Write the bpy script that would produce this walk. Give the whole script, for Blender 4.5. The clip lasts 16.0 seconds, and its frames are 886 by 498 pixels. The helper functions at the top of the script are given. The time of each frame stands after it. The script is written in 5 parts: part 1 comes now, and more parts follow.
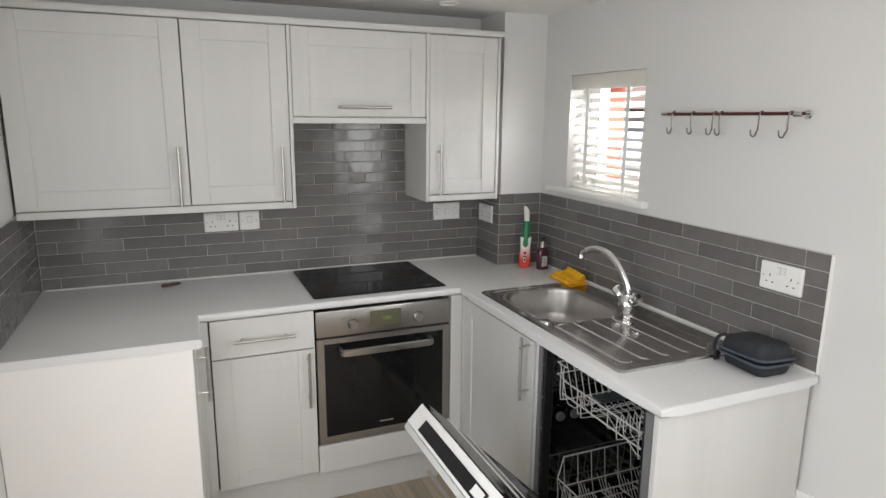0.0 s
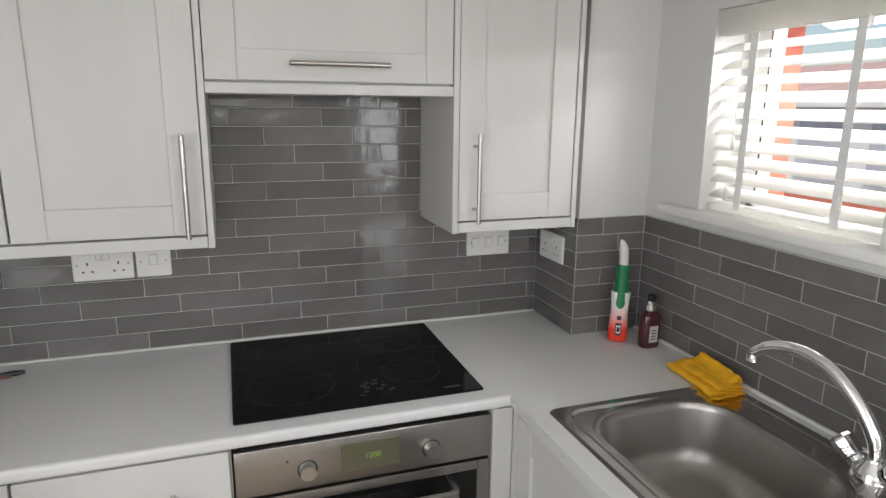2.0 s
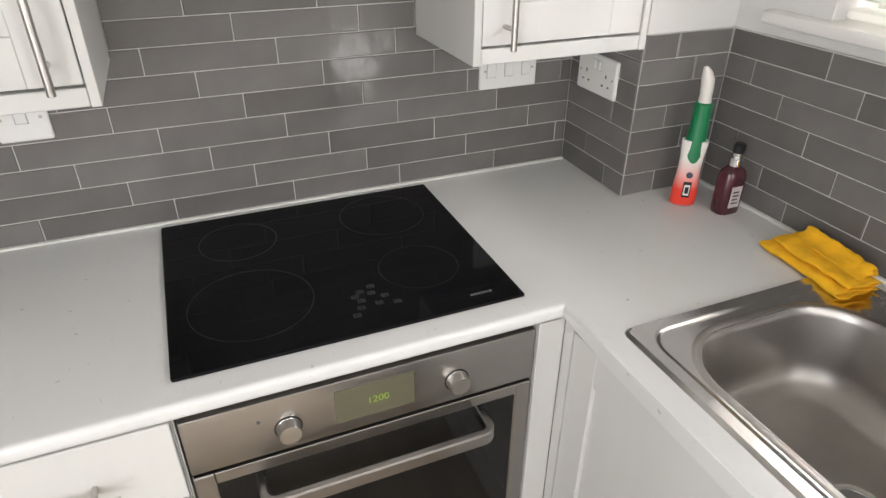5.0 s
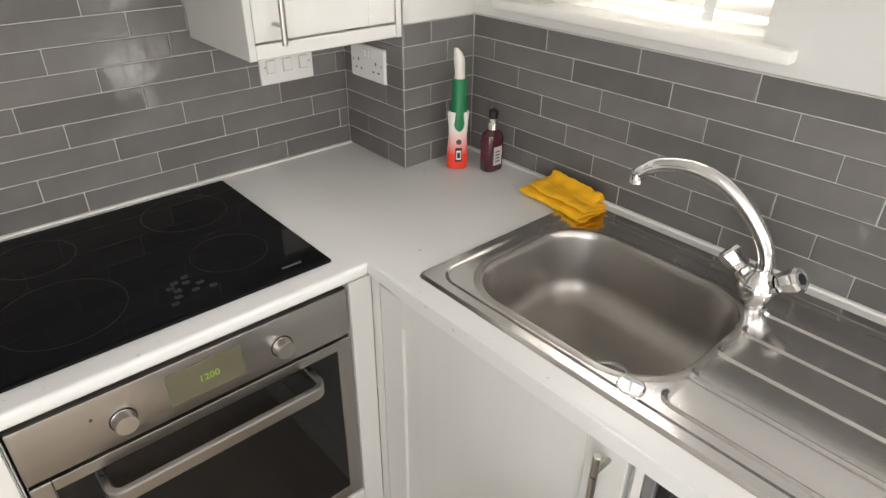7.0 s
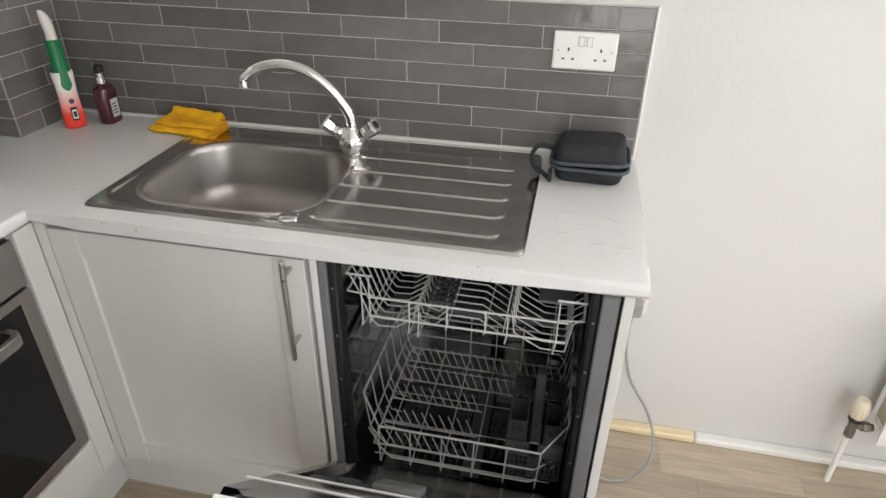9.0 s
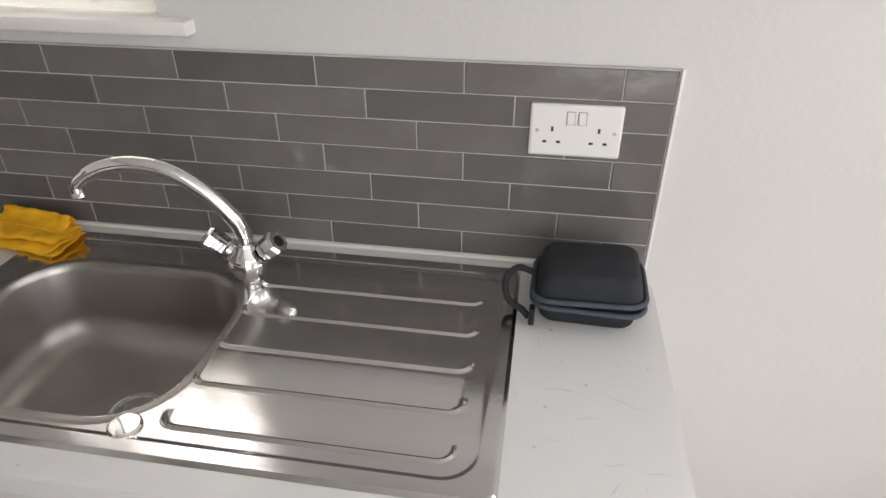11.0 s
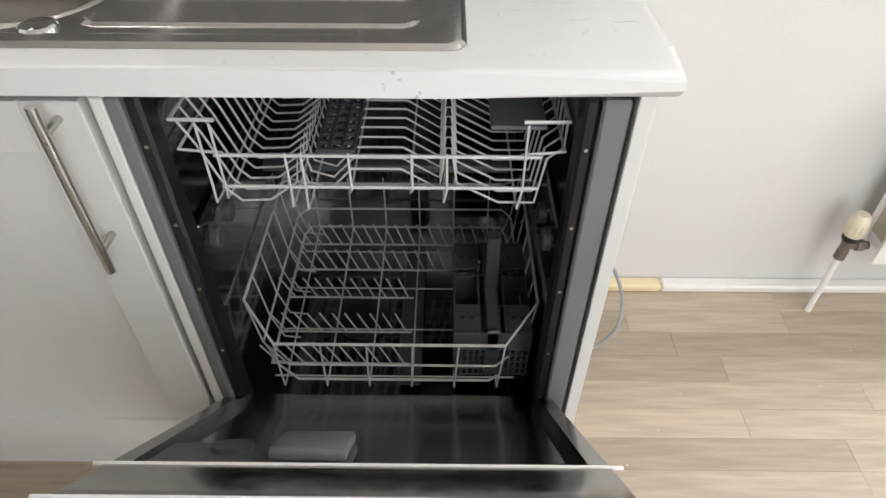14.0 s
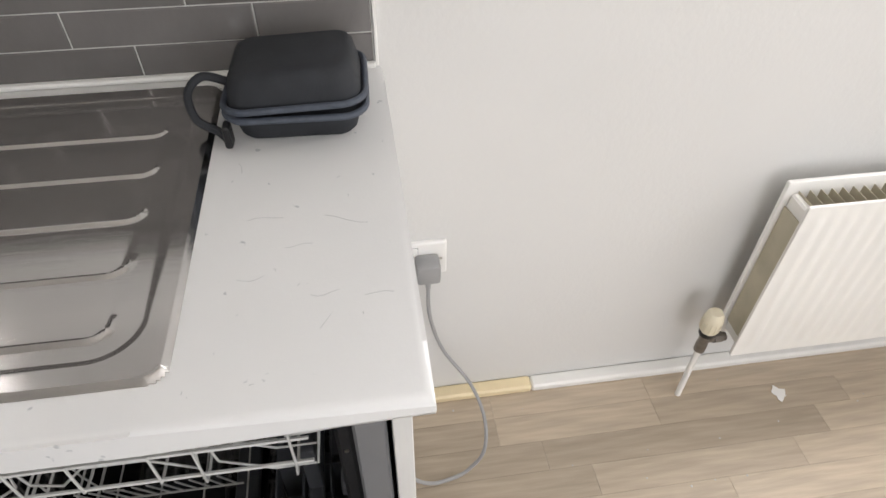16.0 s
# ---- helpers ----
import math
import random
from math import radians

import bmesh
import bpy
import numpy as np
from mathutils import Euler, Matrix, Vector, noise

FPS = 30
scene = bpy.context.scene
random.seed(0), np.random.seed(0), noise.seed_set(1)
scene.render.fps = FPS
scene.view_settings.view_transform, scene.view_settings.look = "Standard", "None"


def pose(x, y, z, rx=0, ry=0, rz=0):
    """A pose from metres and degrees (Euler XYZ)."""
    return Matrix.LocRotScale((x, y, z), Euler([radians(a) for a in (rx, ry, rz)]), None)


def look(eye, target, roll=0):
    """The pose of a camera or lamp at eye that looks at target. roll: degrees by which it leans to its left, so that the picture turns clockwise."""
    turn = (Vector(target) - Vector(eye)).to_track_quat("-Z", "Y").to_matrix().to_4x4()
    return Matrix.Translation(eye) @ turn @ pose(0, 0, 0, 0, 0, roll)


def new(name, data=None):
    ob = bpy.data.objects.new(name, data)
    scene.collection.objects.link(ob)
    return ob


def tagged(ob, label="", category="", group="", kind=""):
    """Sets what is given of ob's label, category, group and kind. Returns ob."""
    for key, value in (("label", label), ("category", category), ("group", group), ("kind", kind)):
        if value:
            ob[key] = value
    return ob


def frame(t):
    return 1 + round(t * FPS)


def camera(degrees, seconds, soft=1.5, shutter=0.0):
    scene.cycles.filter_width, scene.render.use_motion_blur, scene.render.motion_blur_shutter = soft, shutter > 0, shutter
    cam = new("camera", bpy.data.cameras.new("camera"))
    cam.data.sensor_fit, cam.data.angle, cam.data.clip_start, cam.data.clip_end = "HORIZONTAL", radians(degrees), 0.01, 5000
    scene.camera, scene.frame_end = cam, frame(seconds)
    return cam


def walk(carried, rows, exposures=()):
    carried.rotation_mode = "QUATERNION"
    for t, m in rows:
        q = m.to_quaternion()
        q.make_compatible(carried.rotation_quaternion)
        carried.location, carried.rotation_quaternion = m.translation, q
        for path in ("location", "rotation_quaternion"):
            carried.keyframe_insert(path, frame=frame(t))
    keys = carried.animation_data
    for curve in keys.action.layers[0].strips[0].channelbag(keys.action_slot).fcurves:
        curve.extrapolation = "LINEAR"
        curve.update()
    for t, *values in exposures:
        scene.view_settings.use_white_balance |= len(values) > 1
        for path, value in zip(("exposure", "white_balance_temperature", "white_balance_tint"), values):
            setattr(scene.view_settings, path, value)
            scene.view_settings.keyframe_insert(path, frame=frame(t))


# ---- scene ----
cam = camera(70.2, 16.0)
PATH = [
    (0, (-1.698, -3.0, 1.646), (-0.936, -1.198, 1.231), 0.5),
    (0.5, (-1.553, -2.832, 1.604), (-0.914, -0.981, 1.197), 0.2),
    (1, (-1.411, -2.555, 1.611), (-0.776, -0.705, 1.194), 0.4),
    (1.5, (-1.322, -2.186, 1.597), (-0.689, -0.339, 1.166), 0.5),
    (2, (-1.202, -1.847, 1.586), (-0.566, -0.003, 1.142), 0.6),
    (2.5, (-1.1, -1.522, 1.584), (-0.463, 0.255, 0.924), 0.7),
    (3, (-1.094, -1.346, 1.544), (-0.444, 0.403, 0.824), 0.7),
    (3.5, (-1.085, -1.311, 1.535), (-0.452, 0.361, 0.638), 0.5),
    (6, (-1.167, -1.345, 1.568), (-0.492, 0.231, 0.539), 0.3),
    (6.5, (-1.179, -1.38, 1.588), (-0.434, 0.16, 0.552), 0.4),
    (7, (-1.178, -1.469, 1.562), (-0.033, -0.179, 0.549), 0.6),
    (7.5, (-1.256, -1.619, 1.597), (0.208, -0.725, 0.568), 0.6),
    (8, (-1.423, -1.651, 1.577), (0.213, -1.112, 0.561), 0.5),
    (8.5, (-1.547, -1.666, 1.512), (0.109, -1.176, 0.502), 0.3),
    (9, (-1.547, -1.668, 1.52), (0.134, -1.319, 0.495), 0.7),
    (9.5, (-1.462, -1.659, 1.54), (0.222, -1.318, 0.515), 0.7),
    (10, (-1.162, -1.652, 1.585), (0.513, -1.305, 0.549), 0.2),
    (12.5, (-0.959, -1.593, 1.351), (0.709, -1.515, 0.251), 1.0),
    (13, (-1.02, -1.611, 1.293), (0.567, -1.526, 0.078), 0.8),
    (13.5, (-1.136, -1.587, 1.243), (0.35, -1.509, -0.093), 1.0),
    (14, (-1.189, -1.590, 1.214), (0.281, -1.582, -0.142), 0.25),
    (14.5, (-1.18, -1.595, 1.229), (0.287, -1.663, -0.13), 0.3),
    (15, (-1.11, -1.625, 1.283), (0.342, -1.747, -0.088), 0.4),
    (15.5, (-0.977, -1.687, 1.349), (0.45, -1.863, -0.041), 1.0),
    (16, (-0.881, -1.797, 1.371), (0.533, -2.018, -0.025), 0.6),
]
walk(cam, [(t, look(eye, target, roll)) for t, eye, target, roll in PATH], [(0, -0.53, 6600, 11.5), (1.5, -0.55, 6600, 11.5), (2, -0.5, 6550, 12), (3.5, 0.05, 6550, 13), (6, 0.12, 6900, 12), (7, 0.1, 6950, 12), (8.5, -0.15, 6850, 12), (10, -0.35, 6800, 13), (12.5, -0.5, 6700, 15), (14, -0.08, 6700, 13), (14.5, -0.06, 6700, 13), (15.5, -0.22, 6750, 13), (16, -0.33, 6750, 14)])

# ---- light ----
world = bpy.data.worlds.new("sky")
scene.world = world
world.use_nodes = True
wn = world.node_tree
sky = wn.nodes.new("ShaderNodeTexSky")
sky.sky_type, sky.sun_disc = "NISHITA", False
sky.sun_elevation, sky.sun_rotation = radians(40), radians(200)
wn.links.new(sky.outputs[0], wn.nodes["Background"].inputs[0])
wn.nodes["Background"].inputs[1].default_value = 0.15

sun = new("sun", bpy.data.lights.new("sun", "SUN"))
sun.data.energy, sun.data.angle, sun.data.color = 5.0, radians(3), (1, 0.96, 0.9)
sun.matrix_world = look((-5, 8, 9), (0, 0, 0))


def area_lamp(name, eye, target, w, h, watts, color):
    ob = new(name, bpy.data.lights.new(name, "AREA"))
    ob.data.shape, ob.data.size, ob.data.size_y = "RECTANGLE", w, h
    ob.data.energy, ob.data.color = watts, color
    ob.matrix_world = look(eye, target)
    return ob


area_lamp("radiator_window_daylight", (0.03, -3.2, 1.5), (-3, -2.6, 1.2), 0.8, 1.0, 36, (0.95, 0.98, 1.0))
# added fill lamp high in the south wall, brightens fronts that face south
area_lamp("high_fill", (-1.4, -4.2, 1.88), (-1.3, 0, 0.8), 1.6, 0.36, 18, (0.95, 0.98, 1.0))
# added fill lamp out of view to the west, brightens the sink fronts
area_lamp("side_fill", (-2.3, -2.3, 1.3), (0, -2.1, 0.7), 1.2, 1.4, 29, (0.95, 0.98, 1.0))
area_lamp("kitchen_daylight", (0.215, -0.77, 1.795), (0.1, -0.77, 1.4), 0.36, 0.09, 12, (0.95, 0.98, 1.0))

# ---- materials ----


def material(name, color, rough=0.5, metal=0.0, var=0.06, scale=6.0, bump=0.0, bump_scale=60.0, rand=0.0, stretch=(1, 1, 1), coat=0.0, spread=0.0, trans=0.0, ior=1.45, emit=None):
    m = bpy.data.materials.new(name)
    m.use_nodes = True
    n, l = m.node_tree.nodes, m.node_tree.links
    b = n["Principled BSDF"]
    b.inputs["Roughness"].default_value = rough
    b.inputs["Metallic"].default_value = metal
    b.inputs["Coat Weight"].default_value = coat
    b.inputs["Transmission Weight"].default_value = trans
    b.inputs["IOR"].default_value = ior
    tc = n.new("ShaderNodeTexCoord")
    mp = n.new("ShaderNodeMapping")
    mp.inputs["Scale"].default_value = stretch
    l.new(tc.outputs["Object"], mp.inputs[0])
    big = n.new("ShaderNodeTexNoise")
    big.inputs["Scale"].default_value, big.inputs["Detail"].default_value = scale, 5
    l.new(mp.outputs[0], big.inputs["Vector"])
    ramp = n.new("ShaderNodeMapRange")
    ramp.inputs[1].default_value, ramp.inputs[2].default_value = 0.3, 0.7
    ramp.inputs[3].default_value, ramp.inputs[4].default_value = 1 - var, 1 + var
    l.new(big.outputs[0], ramp.inputs[0])
    mul = n.new("ShaderNodeVectorMath")
    mul.operation = "SCALE"
    mul.inputs[0].default_value = color
    fac = ramp.outputs[0]
    if rand:
        oi = n.new("ShaderNodeObjectInfo")
        rr = n.new("ShaderNodeMapRange")
        rr.inputs[3].default_value, rr.inputs[4].default_value = 1 - rand, 1 + rand
        l.new(oi.outputs["Random"], rr.inputs[0])
        mm = n.new("ShaderNodeMath")
        mm.operation = "MULTIPLY"
        l.new(fac, mm.inputs[0]), l.new(rr.outputs[0], mm.inputs[1])
        fac = mm.outputs[0]
    l.new(fac, mul.inputs["Scale"])
    l.new(mul.outputs[0], b.inputs["Base Color"])
    fine = n.new("ShaderNodeTexNoise")
    fine.inputs["Scale"].default_value, fine.inputs["Detail"].default_value = bump_scale, 4
    l.new(mp.outputs[0], fine.inputs["Vector"])
    if spread:
        rm = n.new("ShaderNodeMapRange")
        rm.inputs[3].default_value, rm.inputs[4].default_value = max(0.02, rough - spread), rough + spread
        l.new(fine.outputs[0], rm.inputs[0])
        l.new(rm.outputs[0], b.inputs["Roughness"])
    if bump:
        bp = n.new("ShaderNodeBump")
        bp.inputs["Strength"].default_value, bp.inputs["Distance"].default_value = 1.0, bump
        l.new(fine.outputs[0], bp.inputs["Height"])
        l.new(bp.outputs[0], b.inputs["Normal"])
    if emit:
        b.inputs["Emission Color"].default_value = (*color, 1)
        b.inputs["Emission Strength"].default_value = emit
    return m


def nodes_of(m):
    return m.node_tree.nodes, m.node_tree.links, m.node_tree.nodes["Principled BSDF"]


WALL = material("white_wall_paint", (0.65, 0.645, 0.63), 0.75, var=0.02, scale=1.5, bump=0.0006, bump_scale=90)
CEIL = material("white_ceiling_paint", (0.8, 0.79, 0.77), 0.85, var=0.02, scale=1.2, bump=0.0005, bump_scale=120)
CAB = material("grey_white_cabinet_paint", (0.60, 0.595, 0.575), 0.38, var=0.025, scale=3, bump=0.00025, bump_scale=45, stretch=(4, 4, 0.25), spread=0.05)
CARC = material("white_carcass_board", (0.66, 0.65, 0.63), 0.45, var=0.02)
PANEL = material("matt_white_end_panel", (0.8, 0.77, 0.74), 0.6, var=0.02, scale=2)
TILE = material("grey_glazed_tile", (0.150, 0.142, 0.137), 0.12, var=0.12, scale=9, bump=0.003, bump_scale=12, rand=0.17, spread=0.04)
GROUT = material("pale_grey_grout", (0.53, 0.52, 0.50), 0.9, var=0.08, scale=20, bump=0.0005, bump_scale=300)
STEEL = material("brushed_stainless_steel", (0.37, 0.355, 0.34), 0.30, 1.0, var=0.03, scale=4, bump=0.00002, bump_scale=160, stretch=(0.02, 3, 3), spread=0.05)
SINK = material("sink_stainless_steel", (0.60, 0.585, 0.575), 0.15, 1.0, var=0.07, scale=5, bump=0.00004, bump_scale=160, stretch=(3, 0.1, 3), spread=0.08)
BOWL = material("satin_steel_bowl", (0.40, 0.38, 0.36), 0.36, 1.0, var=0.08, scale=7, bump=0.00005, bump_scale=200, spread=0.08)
CHROME = material("chrome", (0.8, 0.8, 0.8), 0.06, 1.0, var=0.02)
HANDLE = material("satin_steel_handle", (0.52, 0.50, 0.47), 0.3, 1.0, var=0.05, scale=30, spread=0.06)
HOOK = material("dull_grey_hook_steel", (0.20, 0.19, 0.18), 0.35, 1.0, var=0.1, scale=40)
BLACKGLASS = material("black_glass", (0.006, 0.006, 0.007), 0.05, var=0.2, scale=3, spread=0.02)
BLACKGLASS.node_tree.nodes["Principled BSDF"].inputs["Specular IOR Level"].default_value = 0.14
OVENGLASS = material("dark_oven_glass", (0.008, 0.008, 0.008), 0.05, var=0.1)
OVENGLASS.node_tree.nodes["Principled BSDF"].inputs["Specular IOR Level"].default_value = 0.35
HOBRING = material("faint_hob_ring", (0.02, 0.02, 0.02), 0.35, var=0.05)
HOBINK = material("grey_hob_print", (0.13, 0.13, 0.13), 0.4, var=0.05)
DISPLAY = material("olive_display_window", (0.11, 0.105, 0.068), 0.15, var=0.06)
DIGIT = material("green_digits", (0.24, 0.36, 0.05), 0.5, var=0.0, emit=0.02)
PLASTIC = material("white_socket_plastic", (0.80, 0.79, 0.77), 0.3, var=0.015)
HOLE = material("dark_hole", (0.03, 0.028, 0.026), 0.6, var=0.1)
COPPER = material("copper_brown_rail", (0.15, 0.058, 0.045), 0.28, 0.8, var=0.15, scale=20)
SLAT = material("white_blind_slat", (0.82, 0.82, 0.80), 0.4, var=0.02, trans=0.0)
n, l, b = nodes_of(SLAT)
tr, ms = n.new("ShaderNodeBsdfTranslucent"), n.new("ShaderNodeMixShader")
tr.inputs[0].default_value, ms.inputs[0].default_value = (0.9, 0.89, 0.86, 1), 0.65
l.new(b.outputs[0], ms.inputs[1]), l.new(tr.outputs[0], ms.inputs[2]), l.new(ms.outputs[0], n["Material Output"].inputs[0])
TAPE = material("white_blind_tape", (0.78, 0.78, 0.77), 0.9, var=0.05, scale=200)
TRIMW = material("white_gloss_trim", (0.78, 0.77, 0.74), 0.32, var=0.025, scale=6, bump=0.0002, bump_scale=30)
CREAM = material("yellowed_skirting_paint", (0.74, 0.62, 0.40), 0.45, var=0.08, scale=12)
BLACKP = material("black_plastic", (0.012, 0.012, 0.013), 0.35, var=0.2, scale=20)
DKGREY = material("dark_grey_plastic", (0.07, 0.073, 0.08), 0.42, var=0.1, scale=30)
GREYTRIM = material("grey_door_seal_trim", (0.16, 0.16, 0.165), 0.42, var=0.08, scale=8)
WIRE = material("grey_coated_wire", (0.58, 0.58, 0.56), 0.28, var=0.06, scale=40)
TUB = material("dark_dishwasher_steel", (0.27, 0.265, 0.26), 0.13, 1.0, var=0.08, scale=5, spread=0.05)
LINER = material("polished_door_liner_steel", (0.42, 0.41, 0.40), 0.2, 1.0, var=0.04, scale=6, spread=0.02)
FABRIC = material("black_case_fabric", (0.020, 0.022, 0.026), 0.8, var=0.2, scale=25, bump=0.0004, bump_scale=700)
ZIP = material("dark_blue_grey_zip", (0.055, 0.065, 0.085), 0.6, var=0.15, scale=120, bump=0.0005, bump_scale=500)
YELLOW = material("yellow_microfibre", (0.88, 0.46, 0.015), 0.95, var=0.12, scale=30, bump=0.0012, bump_scale=420)
GREEN = material("green_cap_plastic", (0.006, 0.17, 0.065), 0.35, var=0.05)
CLEAR = material("frosted_cap_plastic", (0.72, 0.68, 0.64), 0.35, var=0.05)
PLUM = material("dark_plum_glass", (0.065, 0.014, 0.022), 0.1, var=0.3, scale=30, coat=0.5)
LABELM = material("pale_label_print", (0.50, 0.45, 0.44), 0.6, var=0.05)
INK = material("black_print", (0.02, 0.02, 0.02), 0.6, var=0.05)
GREYP = material("grey_plug_plastic", (0.30, 0.30, 0.30), 0.45, var=0.05)
RADW = material("white_radiator_enamel", (0.80, 0.79, 0.76), 0.3, var=0.02, scale=3)
BEIGE = material("dusty_beige_metal", (0.46, 0.42, 0.32), 0.6, var=0.1, scale=15)
IVORY = material("ivory_valve_plastic", (0.68, 0.62, 0.48), 0.45, var=0.04)
BRASS = material("dull_nickel_valve", (0.20, 0.18, 0.16), 0.4, 0.8, var=0.2, scale=60)
SAND = material("outdoor_paving", (0.35, 0.33, 0.30), 0.9, var=0.15, scale=2)
RENDERW = material("white_house_render", (0.82, 0.82, 0.80), 0.9, var=0.04, scale=2)
REDB = material("red_brick", (0.62, 0.19, 0.13), 0.85, var=0.12, scale=8)
ROOFT = material("red_roof_tile", (0.62, 0.42, 0.37), 0.8, var=0.15, scale=3)
GREYW = material("grey_far_window", (0.52, 0.53, 0.58), 0.3, var=0.1)
GLASS = material("window_glass", (1, 1, 1), 0.0, var=0.0, trans=1.0, ior=1.02)
PUTTY = material("scuff_grey", (0.42, 0.43, 0.43), 0.8, var=0.3, scale=80)

# bottle: red at the base, fading to white
REDWHITE = material("red_to_white_bottle", (0.8, 0.06, 0.03), 0.3, var=0.03)
n, l, b = nodes_of(REDWHITE)
tc, sep, ra = n.new("ShaderNodeTexCoord"), n.new("ShaderNodeSeparateXYZ"), n.new("ShaderNodeValToRGB")
l.new(tc.outputs["Generated"], sep.inputs[0]), l.new(sep.outputs[2], ra.inputs[0]), l.new(ra.outputs[0], b.inputs["Base Color"])
ra.color_ramp.elements[0].position, ra.color_ramp.elements[0].color = 0.25, (0.80, 0.055, 0.03, 1)
ra.color_ramp.elements[1].position, ra.color_ramp.elements[1].color = 0.72, (0.80, 0.76, 0.72, 1)

# worktop: white laminate, faint mottling, fine marks
WORK = material("white_laminate_worktop", (0.67, 0.668, 0.66), 0.33, var=0.03, scale=3, bump=0.0001, bump_scale=250, spread=0.06)
n, l, b = nodes_of(WORK)
base = b.inputs["Base Color"].links[0].from_socket
tc = n.new("ShaderNodeTexCoord")
sp = n.new("ShaderNodeTexNoise")
sp.inputs["Scale"].default_value, sp.inputs["Detail"].default_value = 55, 3
l.new(tc.outputs["Object"], sp.inputs["Vector"])
mk = n.new("ShaderNodeMapRange")
mk.inputs[1].default_value, mk.inputs[2].default_value = 0.70, 0.74
l.new(sp.outputs[0], mk.inputs[0])
mx = n.new("ShaderNodeMix")
mx.data_type = "RGBA"
l.new(mk.outputs[0], mx.inputs["Factor"]), l.new(base, mx.inputs["A"])
mx.inputs["B"].default_value = (0.45, 0.46, 0.47, 1)
l.new(mx.outputs["Result"], b.inputs["Base Color"])

# oak floor: pale, grain along the strip, a few knots
OAK = material("pale_oak_laminate", (0.395, 0.325, 0.248), 0.45, var=0.16, scale=7, bump=0.0003, bump_scale=60, stretch=(9, 0.8, 1), rand=0.17, spread=0.06)
n, l, b = nodes_of(OAK)
base = b.inputs["Base Color"].links[0].from_socket
tc = n.new("ShaderNodeTexCoord")
kn = n.new("ShaderNodeTexVoronoi")
kn.inputs["Scale"].default_value = 5
l.new(tc.outputs["Object"], kn.inputs["Vector"])
mk = n.new("ShaderNodeMapRange")
mk.inputs[1].default_value, mk.inputs[2].default_value = 0.055, 0.02
l.new(kn.outputs["Distance"], mk.inputs[0])
mx = n.new("ShaderNodeMix")
mx.data_type = "RGBA"
l.new(mk.outputs[0], mx.inputs["Factor"]), l.new(base, mx.inputs["A"])
mx.inputs["B"].default_value = (0.26, 0.17, 0.10, 1)
l.new(mx.outputs["Result"], b.inputs["Base Color"])

# ---- mesh helpers ----


def box(bm, x0, x1, y0, y1, z0, z1, bevel=0.0, seg=1):
    r = bmesh.ops.create_cube(bm, size=1)
    vs = r["verts"]
    for v in vs:
        v.co = Vector(((x0 + x1) / 2 + v.co.x * (x1 - x0), (y0 + y1) / 2 + v.co.y * (y1 - y0), (z0 + z1) / 2 + v.co.z * (z1 - z0)))
    if bevel:
        es = list({e for v in vs for e in v.link_edges})
        bmesh.ops.bevel(bm, geom=es, offset=bevel, segments=seg, affect="EDGES", profile=0.5)
    return bm


def loft(bm, rings, close=True, cap=(True, True)):
    rows = [[bm.verts.new(p) for p in ring] for ring in rings]
    k = len(rows[0])
    for a, c in zip(rows, rows[1:]):
        for i in range(k if close else k - 1):
            j = (i + 1) % k
            bm.faces.new((a[i], a[j], c[j], c[i]))
    if cap[0]:
        bm.faces.new(rows[0][::-1])
    if cap[1]:
        bm.faces.new(rows[-1])
    return bm


def lathe(bm, prof, cx=0, cy=0, seg=24, sx=1.0, sy=1.0):
    """prof: (radius, z) from below to above."""
    return loft(bm, [[(cx + r * sx * math.cos(2 * math.pi * i / seg), cy + r * sy * math.sin(2 * math.pi * i / seg), z) for i in range(seg)] for r, z in prof])


def tube(bm, pts, r, seg=6, closed=False):
    pts = [Vector(p) for p in pts]
    up, rings = None, []
    for i, p in enumerate(pts):
        a = pts[i - 1] if i or closed else p
        c = pts[(i + 1) % len(pts)] if i < len(pts) - 1 or closed else p
        d = (c - a).normalized()
        if up is None:
            up = Vector((0, 0, 1)) if abs(d.z) < 0.9 else Vector((1, 0, 0))
        s = d.cross(up).normalized()
        up = s.cross(d).normalized()
        rr = r[i] if isinstance(r, (list, tuple)) else r
        rings.append([p + rr * (math.cos(2 * math.pi * k / seg) * s + math.sin(2 * math.pi * k / seg) * up) for k in range(seg)])
    if closed:
        rings.append(rings[0])
        return loft(bm, rings, cap=(False, False))
    return loft(bm, rings)


def smooth_path(pts, n=6):
    pts = [Vector(p) for p in pts]
    out = []
    for i in range(len(pts) - 1):
        p0, p1, p2, p3 = pts[max(i - 1, 0)], pts[i], pts[i + 1], pts[min(i + 2, len(pts) - 1)]
        for k in range(n):
            t = k / n
            out.append(0.5 * (2 * p1 + (p2 - p0) * t + (2 * p0 - 5 * p1 + 4 * p2 - p3) * t * t + (3 * p1 - p0 - 3 * p2 + p3) * t ** 3))
    return out + [pts[-1]]


def rrect(cx, cy, w, h, r, z, n=6):
    out = []
    for sx, sy, a0 in ((1, 1, 0), (-1, 1, 90), (-1, -1, 180), (1, -1, 270)):
        for k in range(n + 1):
            a = radians(a0 + 90 * k / n)
            out.append((cx + sx * (w / 2 - r) + r * math.cos(a), cy + sy * (h / 2 - r) + r * math.sin(a), z))
    return out


def disc(bm, c, axis, r, depth, seg=20, bevel=0.0):
    """A short cylinder from c along axis."""
    c, d = Vector(c), Vector(axis).normalized()
    if bevel:
        return tube(bm, [c, c + d * (depth - bevel), c + d * depth], [r, r, r - bevel], seg)
    return tube(bm, [c, c + d * depth], r, seg)


